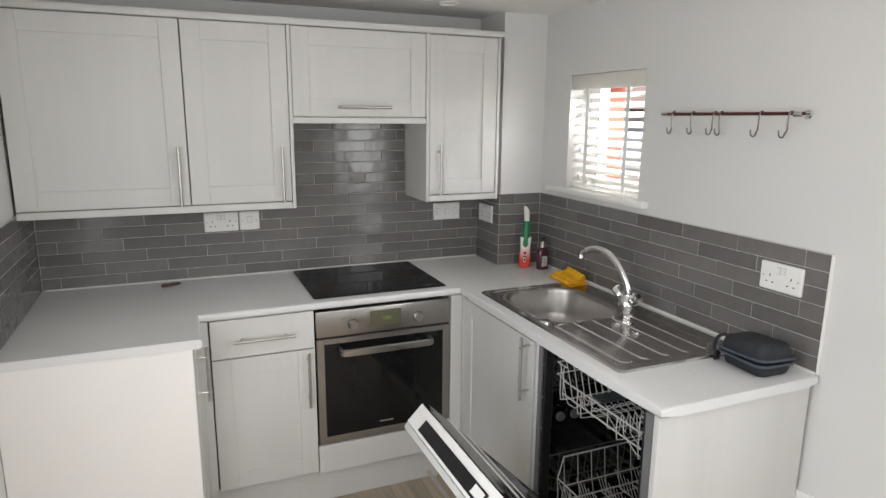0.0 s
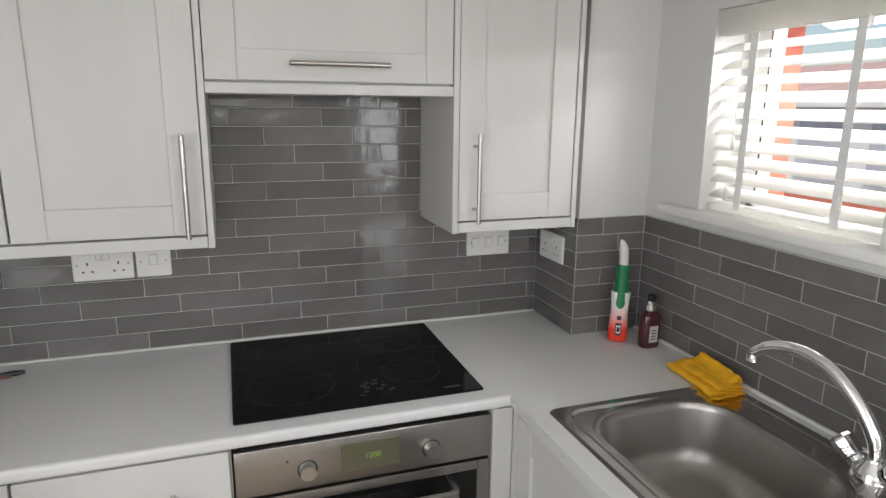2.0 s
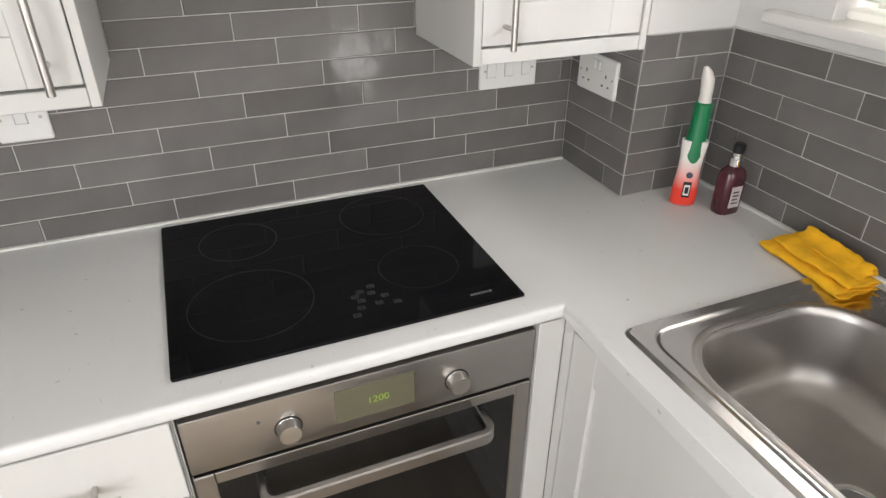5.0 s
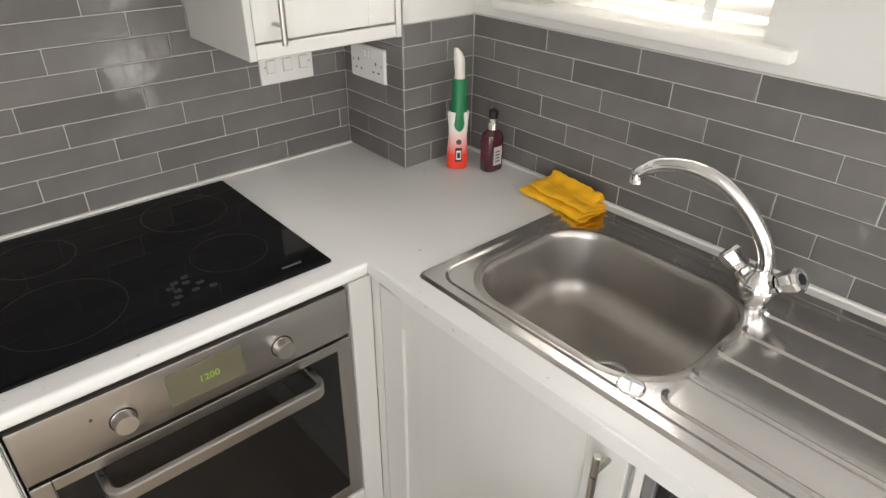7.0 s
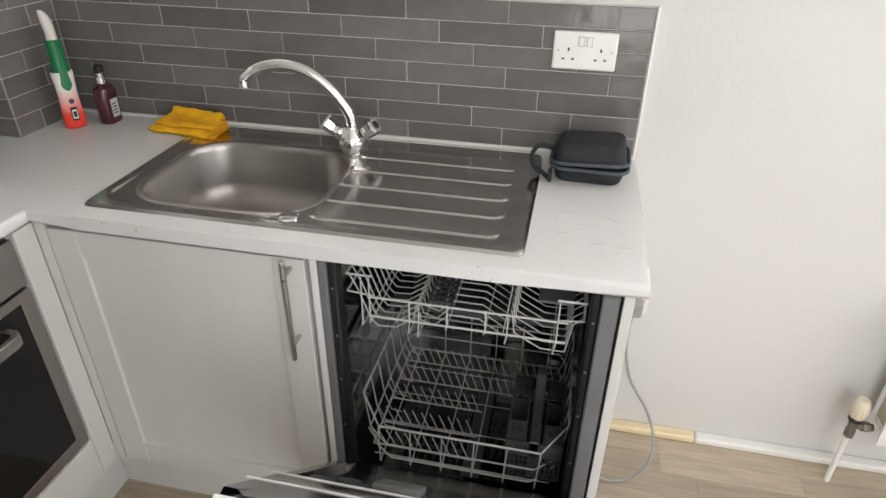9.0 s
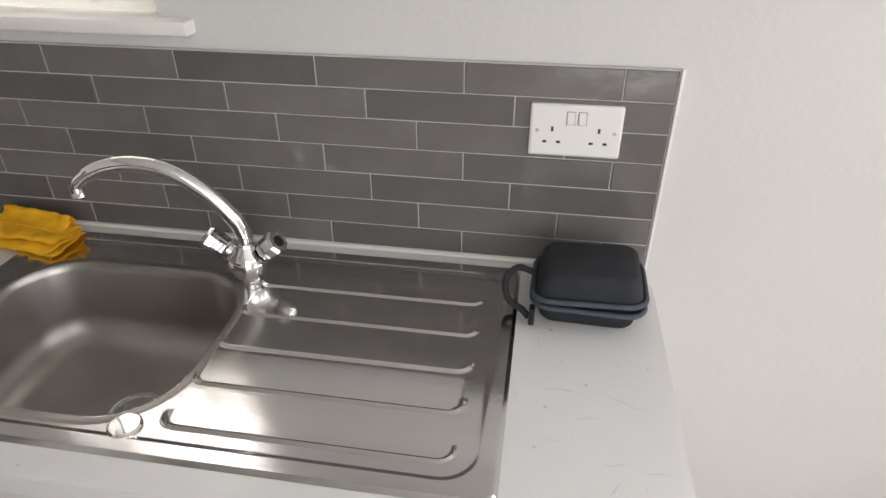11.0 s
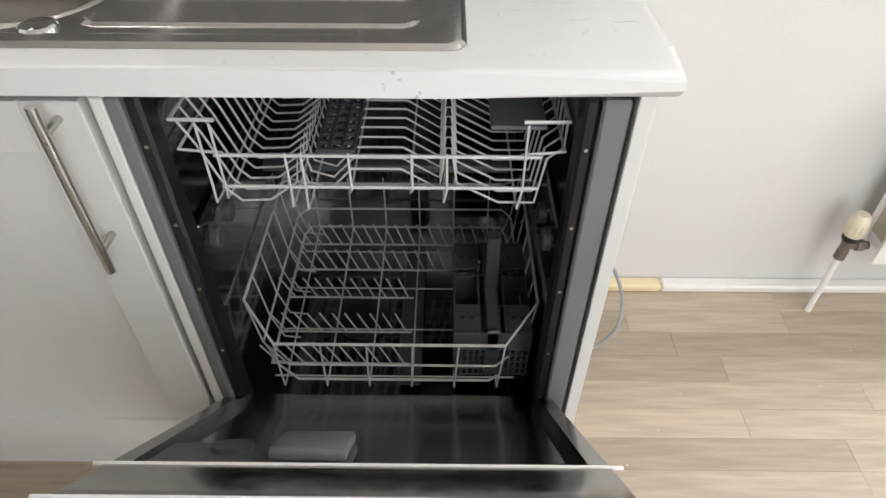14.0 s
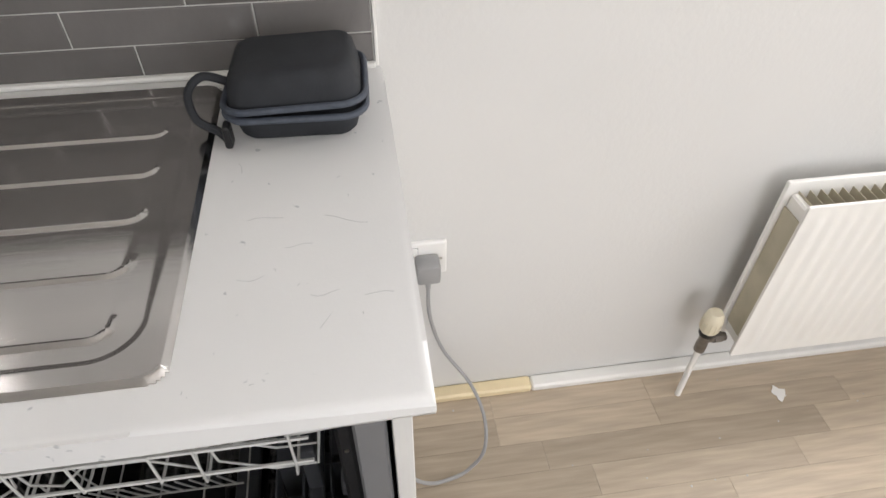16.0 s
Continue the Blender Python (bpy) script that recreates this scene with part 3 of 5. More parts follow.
dr = part("door_frame", box(box(box(box(B(), -0.294, -0.262, 0, 0.024, 0.004, 0.468, 0.002), 0.262, 0.294, 0, 0.024, 0.004, 0.468, 0.002), -0.2618, 0.2618, 0.0005, 0.024, 0.004, 0.035, 0.001), -0.2618, 0.2618, 0.0005, 0.024, 0.445, 0.468, 0.001), STEEL, ov, "brushed steel door frame")
part("glass", box(B(), -0.2619, 0.2619, 0.003, 0.02, 0.0351, 0.4449), OVENGLASS, dr, "black glass oven door")
bm = B()
hp = [Vector((-0.197, 0.003, 0)), Vector((-0.197, -0.022, 0))]
hp += [Vector((-0.177 - 0.02 * math.cos(a), -0.026 - 0.02 * math.sin(a), 0)) for a in [radians(v) for v in range(0, 91, 18)]]
hp += [Vector((-p.x, p.y, 0)) for p in hp[::-1]]
sec = []
for k, p in enumerate(hp):
    d = (hp[min(k + 1, len(hp) - 1)] - hp[max(k - 1, 0)]).normalized()
    nn = Vector((-d.y, d.x, 0))
    sec.append([p + nn * a + Vector((0, 0, 0.414 + c)) for a, c in ((-0.0075, -0.011), (-0.0045, -0.0135), (0.0045, -0.0135), (0.0075, -0.011), (0.0075, 0.011), (0.0045, 0.0135), (-0.0045, 0.0135), (-0.0075, 0.011))])
loft(bm, sec)
part("handle", bm, STEEL, dr, "flat brushed steel door handle")
part("badge", box(B(), -0.03, 0.03, 0.0015, 0.0035, 0.062, 0.068), HANDLE, dr)

# ---- hob ----
hob = thing("induction_hob", pose(-0.931, -0.288, TOP), "black glass induction hob set into worktop", "hob")
bm = B()
loft(bm, [rrect(0, 0, 0.578, 0.492, 0.004, 0.0002, 2), rrect(0, 0, 0.582, 0.496, 0.005, 0.0015, 2), rrect(0, 0, 0.582, 0.496, 0.005, 0.0045, 2), rrect(0, 0, 0.579, 0.493, 0.004, 0.006, 2)])
part("glass", bm, BLACKGLASS, hob)


def ring(bm, cx, cy, r, w, z, seg=48):
    loft(bm, [[(cx + q * math.cos(2 * math.pi * i / seg), cy + q * math.sin(2 * math.pi * i / seg), zz) for i in range(seg)] for q, zz in ((r - w, z), (r - w, z + 0.00015), (r, z + 0.00015), (r, z))], cap=(False, False))


for cx, cy, r in ((-0.155, -0.095, 0.105), (-0.15, 0.13, 0.075), (0.15, -0.02 - 0.07, 0.075), (0.15, 0.135, 0.09)):
    bm = B()
    ring(bm, cx, cy, r, 0.0009, 0.006)
    part("zone_ring", bm, HOBRING, hob, "thin printed cooking zone ring")
for i, (cx, cy) in enumerate(((0.005 + 0.0, -0.115), (0.0, -0.135), (-0.018, -0.125), (-0.03, -0.137), (0.02, -0.15), (-0.022, -0.152), (0.005, -0.168), (-0.028, -0.172), (0.035, -0.175), (-0.04, -0.19))):
    bm = B()
    for a in ((-0.006, 0.006, -0.0045, -0.0038), (-0.006, 0.006, 0.0038, 0.0045), (-0.006, -0.0053, -0.0038, 0.0038), (0.0053, 0.006, -0.0038, 0.0038), (-0.003, 0.003, -0.0004, 0.0004)):
        box(bm, cx + 0.042 + a[0], cx + 0.042 + a[1], cy - 0.008 + a[2], cy - 0.008 + a[3], 0.006, 0.00615)
    part("touch_key", bm, HOBINK, hob, "small printed touch key")
bm = B()
for i in range(6):
    box(bm, 0.2 + i * 0.007, 0.2055 + i * 0.007, -0.218, -0.212, 0.006, 0.00615)
part("badge", bm, HOBINK, hob)

# ---- sink ----
SX0, SX1, SY0, SY1 = -0.545, -0.043, -1.612, -0.678
sk = thing("sink", pose(0, 0, TOP), "stainless steel inset sink with ribbed drainer", "sink")
BX, BY, BWX, BWY = -0.320, -0.950, 0.352, 0.426      # bowl centre and size


def inside_rr(x, y, cx, cy, w, h, r):
    dx, dy = max(abs(x - cx) - (w / 2 - r), 0), max(abs(y - cy) - (h / 2 - r), 0)
    return r - math.hypot(dx, dy)


def plate_z(x, y):
    edge = inside_rr(x, y, (SX0 + SX1) / 2, (SY0 + SY1) / 2, SX1 - SX0, SY1 - SY0, 0.02)
    z = 0.0055 * min(1.0, max(0.0, edge / 0.006)) + 0.0004
    # rolled step inside the rim
    inner = inside_rr(x, y, (SX0 + SX1) / 2, (SY0 + SY1) / 2, SX1 - SX0 - 0.05, SY1 - SY0 - 0.05, 0.05)
    t = min(1.0, max(0.0, inner / 0.008))
    z -= 0.0025 * t * t * (3 - 2 * t)
    # drainer strips: a shallow fall towards a raised bead along the front and the far end
    for k in range(5):
        front = -0.166 - 0.081 * k
        dd = inside_rr(x, y, front + 0.0375, -1.361, 0.075, 0.384, 0.020)
        t = min(1.0, max(0.0, dd / 0.006))
        fall = min(1.0, max(0.0, 1 - (x - front) / 0.07))
        z -= 0.0022 * t * t * (3 - 2 * t) * fall
        if abs(dd) < 0.005:
            z += 0.0034 * (0.5 + 0.5 * math.cos(math.pi * dd / 0.005)) * min(1.0, max(0.0, 1.6 - (x - front) / 0.018))
    return z


bm = B()
nx, ny = 330, 300
gx = [SX0 + (SX1 - SX0) * i / nx for i in range(nx + 1)]
gy = [SY0 + (SY1 - SY0) * j / ny for j in range(ny + 1)]
vv = {}


def gv(i, j):
    if (i, j) not in vv:
        vv[(i, j)] = bm.verts.new((gx[i], gy[j], plate_z(gx[i], gy[j])))
    return vv[(i, j)]


for i in range(nx):
    for j in range(ny):
        x, y = (gx[i] + gx[i + 1]) / 2, (gy[j] + gy[j + 1]) / 2
        if inside_rr(x, y, BX, BY, BWX, BWY, 0.11) > 0.003:
            continue
        if inside_rr(x, y, (SX0 + SX1) / 2, (SY0 + SY1) / 2, SX1 - SX0, SY1 - SY0, 0.02) < 0.0:
            continue
        bm.faces.new((gv(i, j), gv(i + 1, j), gv(i + 1, j + 1), gv(i, j + 1)))
part("drainer_plate", bm, SINK, sk)
bm = B()
rings = []
for off, z in ((0.012, 0.0032), (0.009, 0.0047), (0.004, 0.0050), (-0.001, 0.0042), (-0.004, 0.001), (-0.008, -0.012), (-0.016, -0.10), (-0.024, -0.128), (-0.04, -0.144), (-0.065, -0.150), (-0.12, -0.153)):
    rings.append(rrect(BX, BY, BWX + 2 * off, BWY + 2 * off, max(0.03, 0.11 + off), z, 10))
loft(bm, rings, cap=(False, True))
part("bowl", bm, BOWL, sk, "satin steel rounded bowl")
part("waste", lathe(B(), [(0.042, -0.1535), (0.042, -0.150), (0.036, -0.149), (0.034, -0.152), (0.012, -0.1525)], BX - 0.02, BY - 0.05, 28), CHROME, sk, "chrome waste outlet")
part("waste_knob", lathe(B(), [(0.022, 0.002), (0.022, 0.006), (0.019, 0.0085), (0.006, 0.009)], -0.500, -1.128, 28), CHROME, sk, "round chrome pop-up waste knob")

# ---- mixer tap ----
tap = thing("mixer_tap", pose(-0.146, -1.143, TOP + 0.003), "chrome swan-neck mixer tap with two handles", "tap")
part("base", lathe(B(), [(0.021, 0), (0.024, 0.003), (0.026, 0.01), (0.035, 0.03), (0.0355, 0.04), (0.03, 0.054), (0.018, 0.066), (0.0165, 0.072)], 0, 0, 28), CHROME, tap)
bm = B()
sp_ = smooth_path([(0, 0, 0.055), (0, -0.003, 0.08), (-0.002, 0.008, 0.115), (-0.008, 0.045, 0.165), (-0.016, 0.095, 0.203), (-0.026, 0.15, 0.217), (-0.036, 0.205, 0.208), (-0.05, 0.236, 0.188), (-0.051, 0.241, 0.174)], 5)
tube(bm, sp_, [0.014] * (len(sp_) - 8) + [0.0115] * 8, 16)
sp2 = part("spout", bm, CHROME, tap)
part("aerator", lathe(B(), [(0.0125, 0.166), (0.0125, 0.184), (0.010, 0.19)], -0.051, 0.241, 16), CHROME, sp2)
for s in (-1, 1):
    bm = B()
    a, c = Vector((0, s * 0.012, 0.04)), Vector((-0.004, s * 0.062, 0.08))
    dd = (c - a).normalized()
    tube(bm, [a, a + dd * 0.026], 0.0185, 18)
    hd = part("tap_head", bm, CHROME, tap)
    bm = B()
    q = a + dd * 0.028
    tube(bm, [q, q + dd * 0.003, q + dd * 0.034, q + dd * 0.04], [0.016, 0.0185, 0.0225, 0.019], 8)
    part("tap_handle", bm, CHROME, hd, "faceted chrome tap handle")
    part("marker", disc(B(), q + dd * 0.0398, dd, 0.010, 0.0012, 14), BLACKP, hd, "dark handle cap disc")

# ---- dishwasher: door let down half way ----
DY0, DY1 = -1.795, -1.197
DYC = (DY0 + DY1) / 2
dw = thing("dishwasher", pose(-0.56, DYC, 0.0), "integrated dishwasher with half-open door and empty racks", "dishwasher")


def loc(x, y, z):
    return (x + 0.56, y - DYC, z)


HWD = (DY1 - DY0) / 2
for a in ((-HWD + 0.001, -HWD + 0.006), (HWD - 0.006, HWD - 0.001)):
    part("side_panel", box(B(), 0.0, 0.53, a[0], a[1], 0.1, 0.868), DKGREY, dw)
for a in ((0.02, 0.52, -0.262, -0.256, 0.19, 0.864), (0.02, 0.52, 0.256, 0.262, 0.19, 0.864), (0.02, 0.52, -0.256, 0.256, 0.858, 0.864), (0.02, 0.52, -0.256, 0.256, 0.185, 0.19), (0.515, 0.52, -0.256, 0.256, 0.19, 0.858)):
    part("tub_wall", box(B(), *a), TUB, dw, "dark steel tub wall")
for s in (-1, 1):
    part("side_trim", box(B(), -0.015, 0.02, -0.298 if s < 0 else 0.266, -0.266 if s < 0 else 0.2835, 0.19, 0.868, 0.003), GREYTRIM, dw, "grey side trim")
    if s > 0:
        part("edge_strip", box(B(), -0.016, 0.02, 0.284, 0.2985, 0.17, 0.868, 0.0015), CARC, dw, "pale edge strip beside the sink cabinet")
    g = part("gasket", box(B(), -0.008, 0.03, min(s * 0.248, s * 0.2655), max(s * 0.248, s * 0.2655), 0.19, 0.866, 0.004), BLACKP, dw, "black rubber door seal")
    for zz in (0.3, 0.42, 0.56, 0.68, 0.8):
        part("screw", disc(B(), (-0.0075, s * 0.257, zz), (-1, 0, 0), 0.0025, 0.002, 8), HANDLE, g)
    part("rack_rail", box(B(), 0.03, 0.47, min(s * 0.247, s * 0.2555), max(s * 0.247, s * 0.2555), 0.62, 0.645, 0.003), TUB, dw)
    for xx in (0.06, 0.12):
        part("roller", disc(B(), (xx, s * 0.246, 0.60), (0, -s, 0), 0.017, 0.012, 16, 0.002), DKGREY, dw, "grey rack roller wheel")
part("top_seal", box(B(), 0.0, 0.03, -0.265, 0.265, 0.866, 0.874, 0.002), BLACKP, dw)
part("toe_board", box(B(), 0.045, 0.06, -HWD + 0.008, HWD - 0.008, 0.15, 0.185), DKGREY, dw)
part("spray_arm", box(B(), 0.07, 0.45, -0.05, -0.005, 0.215, 0.23, 0.006, 2), DKGREY, dw, "dark spray arm")
part("upper_spray_arm", box(B(), 0.22, 0.26, -0.2, 0.21, 0.60, 0.615, 0.005, 2), DKGREY, dw, "dark spray arm under the rack")
part("filter", lathe(B(), [(0.06, 0.1905), (0.06, 0.2), (0.045, 0.206), (0.02, 0.207)], 0.26, 0.08, 24), BLACKP, dw, "round dark sump filter")

# door, hinged below and turned 45 degrees: local u up the door, n into the tub
HX, HZ, ANG = -0.018, 0.227, 45.0
DM = Matrix.Translation((HX, 0, HZ)) @ Matrix.Rotation(radians(-ANG), 4, "Y")
fp = part("furniture_front", box(B(), -0.045, -0.036, -0.231, 0.231, 0.01, 0.58), CAB, dw, "pale grey shaker door panel", DM)
for a in ((-0.297, -0.229), (0.229, 0.297)):
    part("stile", box(B(), -0.052, -0.034, a[0], a[1], -0.055, 0.645, 0.001), CAB, fp, "", DM)
for a in ((0.577, 0.645), (-0.055, 0.013)):
    part("rail", box(B(), -0.0517, -0.034, -0.2288, 0.2288, a[0], a[1], 0.001), CAB, fp, "", DM)
bm = B()
tube(bm, [(-0.088, -0.12, 0.582), (-0.088, 0.12, 0.582)], 0.006, 12)
for s in (-1, 1):
    tube(bm, [(-0.088, s * 0.085, 0.582), (-0.05, s * 0.085, 0.582)], 0.0045, 8)
part("handle", bm, HANDLE, fp, "brushed steel bar handle", DM)
bm = B()
box(bm, -0.033, 0.03, -0.297, 0.297, -0.03, 0.65, 0.003)
part("door_body", bm, GREYTRIM, dw, "", DM)
# liner: a shallow pressed pan with raised rim
bm = B()
us = [0.0, 0.006, 0.014, 0.055, 0.405, 0.42, 0.431, 0.436, 0.53, 0.536, 0.541, 0.625, 0.64]
ns = [0.045, 0.053, 0.053, 0.034, 0.034, 0.052, 0.057, 0.0545, 0.0545, 0.0575, 0.0545, 0.0545, 0.046]
ysd = [-0.285, -0.278, -0.256, -0.244, -0.2, 0, 0.2, 0.244, 0.256, 0.278, 0.285]
grid = []
for uu, nn in zip(us, ns):
    row = []
    for yy in ysd:
        e = abs(yy)
        nv = nn
        if e > 0.25 and nn < 0.05:
            nv = 0.054
        if e > 0.28:
            nv = 0.032
        row.append(bm.verts.new((nv, yy, uu)))
    grid.append(row)
for i in range(len(us) - 1):
    for j in range(len(ysd) - 1):
        bm.faces.new((grid[i][j], grid[i][j + 1], grid[i + 1][j + 1], grid[i + 1][j]))
ln = part("door_liner", bm, LINER, dw, "polished steel door liner", DM)
# white strips imitate the bright highlights on the liner's steel bends
for uu, nn in ((0.431, 0.056), (0.537, 0.0565)):
    part("liner_highlight", tube(B(), [(nn, -0.29, uu), (nn, 0.29, uu)], 0.0026, 8), PLASTIC, ln, "pale strip as highlight on the rolled edge", DM)
bm = B()
box(bm, 0.035, 0.05, 0.015, 0.25, 0.315, 0.402, 0.006, 2)
dsp = part("detergent_dispenser", bm, DKGREY, dw, "grey detergent dispenser", DM)
part("dispenser_lid", box(B(), 0.0505, 0.066, 0.018, 0.108, 0.318, 0.40, 0.004, 2), GREYTRIM, dsp, "sliding grey dispenser lid", DM)
part("rinse_cap", tube(B(), [(0.05, 0.165, 0.35), (0.056, 0.165, 0.35)], 0.026, 24), DKGREY, dsp, "round rinse aid cap", DM)
ctl = part("control_strip", box(B(), -0.03, 0.044, -0.285, 0.285, 0.6505, 0.657, 0.002), PLASTIC, dw, "white control strip along door top", DM)
part("control_window", box(B(), -0.02, 0.02, -0.235, 0.2, 0.6575, 0.659), BLACKP, ctl, "black control window", DM)
part("label", box(B(), -0.012, 0.014, -0.225, -0.17, 0.6592, 0.6598), PLASTIC, ctl, "white printed label", DM)
for s in (-1, 1):
    part("hinge_arm", box(B(), 0.0, 0.02, s * 0.291 - 0.003, s * 0.291 + 0.003, 0.0, 0.16, 0.001), HANDLE, dw, "steel hinge arm", DM)

# racks, in the dishwasher's own axes: x inwards from the face, y across
RW = 0.0017
up = thing("upper_rack", pose(-0.56, DYC, 0.008), "grey coated wire upper dishwasher rack, empty", "dish rack", "dishwasher racks")
Y0, Y1 = -0.244, 0.245
bm = B()
# side rails stepping down at the front corner
for s in (-1, 1):
    e = Y0 if s < 0 else Y1
    tube(bm, [(0.04, e + s * -0.055, 0.80), (0.04, e, 0.80), (0.47, e, 0.80), (0.47, -e * 0, 0.80)], 0.0028, 6)
    tube(bm, [(0.04, e - s * 0.055, 0.752), (0.04, e, 0.757), (0.46, e, 0.757)], 0.0022, 6)
part("rim", bm, WIRE, up)
bm = B()
tube(bm, [(0.035, Y0 + 0.03, 0.752), (0.035, Y1 - 0.045, 0.752)], 0.0026, 6)
tube(bm, [(0.035, Y0 + 0.03, 0.703), (0.035, Y1 - 0.045, 0.703)], 0.0026, 6)
part("front_rail", bm, WIRE, up)
for yy, zb in ((Y0 + 0.05, 0.665), (-0.095, 0.675), (-0.05, 0.69), (0.03, 0.69), (0.09, 0.66), (0.11, 0.665), (0.195, 0.68), (0.212, 0.672)):
    part("front_wire", tube(B(), [(0.033, yy, 0.80 if abs(yy) > 0.17 else 0.757), (0.033, yy, 0.70), (0.04, yy + 0.004, zb), (0.06, yy + 0.004, zb - 0.003), (0.46, yy + 0.004, zb - 0.003)], RW, 6), WIRE, up)
for i in range(17):
    x = 0.05 + i * 0.0255
    bm = B()
    tube(bm, [(x, Y1, 0.80), (x, Y1 - 0.02, 0.757), (x, Y1 - 0.045, 0.685), (x, Y1 - 0.06, 0.668), (x, Y1 - 0.10, 0.67), (x, 0.105, 0.70), (x, 0.098, 0.745), (x, 0.09, 0.70), (x, 0.06, 0.69), (x, 0.03, 0.722), (x, -0.035, 0.722),
              (x, -0.085, 0.69), (x, -0.093, 0.755), (x, -0.101, 0.755), (x, -0.108, 0.70), (x, -0.165, 0.668), (x, Y0 + 0.03, 0.668), (x, Y0 + 0.02, 0.74), (x, Y0, 0.757), (x, Y0, 0.80)], RW, 5)
    part("cross_wire", bm, WIRE, up)
bm = B()
for y in (0.028, 0.044, 0.06, 0.076):
    box(bm, 0.07, 0.45, y - 0.002, y + 0.002, 0.733, 0.741)
for i in range(20):
    box(bm, 0.07 + i * 0.02 - 0.003, 0.07 + i * 0.02 + 0.003, 0.026, 0.078, 0.734, 0.740)
part("cup_shelf", bm, DKGREY, up, "dark perforated cup shelf")
bm = B()
box(bm, 0.06, 0.4, -0.222, -0.15, 0.775, 0.781, 0.002, 1)
part("folding_shelf", bm, GREYTRIM, up, "grey folding cup rack", pose(0, 0.0, 0.0))

lo = thing("lower_rack", pose(-0.565, DYC, 0.010), "grey coated wire lower dishwasher rack with tines", "dish rack", "dishwasher racks")
L0, L1, LX0, LX1 = -0.249, 0.243, 0.03, 0.47
bm = B()
for z, ins, r in ((0.385, 0.0, 0.0028), (0.315, 0.012, 0.0022), (0.262, 0.02, 0.0028)):
    pts = [(LX0 + ins, L0 + 0.055 + ins, z), (LX0 + 0.06, L0 + ins, z + (0.04 if z > 0.38 else 0)), (LX1 - 0.03, L0 + ins, z + (0.04 if z > 0.38 else 0)), (LX1, L0 + 0.03, z), (LX1, L1 - 0.03, z), (LX1 - 0.03, L1 - ins, z + (0.04 if z > 0.38 else 0)), (LX0 + 0.06, L1 - ins, z + (0.04 if z > 0.38 else 0)), (LX0 + ins, L1 - 0.055 - ins, z)]
    tube(bm, pts, r, 6, True)
part("rim", bm, WIRE, lo)
for i in range(6):
    y = L0 + 0.055 + i * (L1 - L0 - 0.11) / 5
    part("long_wire", tube(B(), [(LX0 - 0.001, y, 0.387), (LX0 + 0.008, y + 0.004, 0.30), (LX0 + 0.016, y + 0.006, 0.247), (LX0 + 0.026, y + 0.006, 0.247), (LX1, y + 0.006, 0.258), (LX1, y + 0.006, 0.40)], RW, 6), WIRE, lo)
for s in (-1, 1):
    for i in range(7):
        x = LX0 + 0.06 + i * 0.06
        e = L0 if s < 0 else L1
        part("side_wire", tube(B(), [(x, e, 0.425), (x, e - s * 0.012, 0.32), (x, e - s * 0.03, 0.26), (x, e - s * 0.06, 0.256)], RW, 5), WIRE, lo)
for rx, y0, y1 in ((0.085, -0.02, 0.215), (0.16, -0.02, 0.215), (0.25, -0.02, 0.215), (0.33, -0.21, 0.215), (0.41, -0.21, 0.215)):
    bar = part("tine_bar", tube(B(), [(rx, y0 - 0.01, 0.262), (rx, y1 + 0.01, 0.262)], 0.0022, 6), WIRE, lo)
    for i in range(int((y1 - y0) / 0.023) + 1):
        y = y0 + i * 0.023
        part("tine", tube(B(), [(rx, y, 0.262), (rx - 0.02, y + 0.016, 0.335), (rx - 0.021, y + 0.0165, 0.338)], RW, 5), WIRE, bar)
for i in range(4):
    x = 0.06 + i * 0.11
    part("floor_wire", tube(B(), [(x, L0 + 0.03, 0.258), (x, L1 - 0.03, 0.258)], RW, 5), WIRE, lo)

cb = thing("cutlery_basket", pose(-0.505, DYC - 0.176, 0.278), "dark grey plastic cutlery basket with tall handle", "cutlery basket")
part("base", box(B(), 0, 0.225, -0.065, 0.065, -0.003, 0.0), DKGREY, cb)
for x in (0.075, 0.15):
    part("divider", box(B(), x - 0.0015, x + 0.0015, -0.0632, 0.0632, 0.0002, 0.10), DKGREY, cb)
for y in (-0.022, 0.022):
    part("long_divider", box(B(), 0.003, 0.222, y - 0.0015, y + 0.0015, 0.07, 0.11), DKGREY, cb)
for y in (-0.065, 0.065):
    part("side_band", box(B(), 0, 0.225, y - 0.0015, y + 0.0015, 0.065, 0.112), DKGREY, cb)
    for i in range(18):
        x = 0.006 + i * 0.0125
        part("side_bar", box(B(), x - 0.0015, x + 0.0015, y - 0.0012, y + 0.0012, 0.0002, 0.0648), DKGREY, cb)
for x in (0.0, 0.225):
    part("end_band", box(B(), x - 0.002, x + 0.002, -0.066, 0.066, 0.07, 0.113), DKGREY, cb)
    for i in range(13):
        y = -0.063 + i * 0.0105
        part("end_bar", box(B(), x - 0.0015, x + 0.0015, y - 0.0013, y + 0.0013, 0.0002, 0.0698), DKGREY, cb)
    for z in (0.018, 0.036, 0.054):
        part("cross_bar", box(B(), x - 0.0019, x + 0.0019, -0.065, 0.065, z, z + 0.0025), DKGREY, cb)
bm = B()
box(bm, 0.0, 0.225, -0.012, 0.012, 0.10, 0.118, 0.003)
box(bm, -0.002, 0.01, -0.012, 0.012, 0.0, 0.118, 0.003)
box(bm, 0.10, 0.125, -0.012, 0.012, 0.115, 0.235, 0.004, 2)
part("handle", bm, DKGREY, cb)
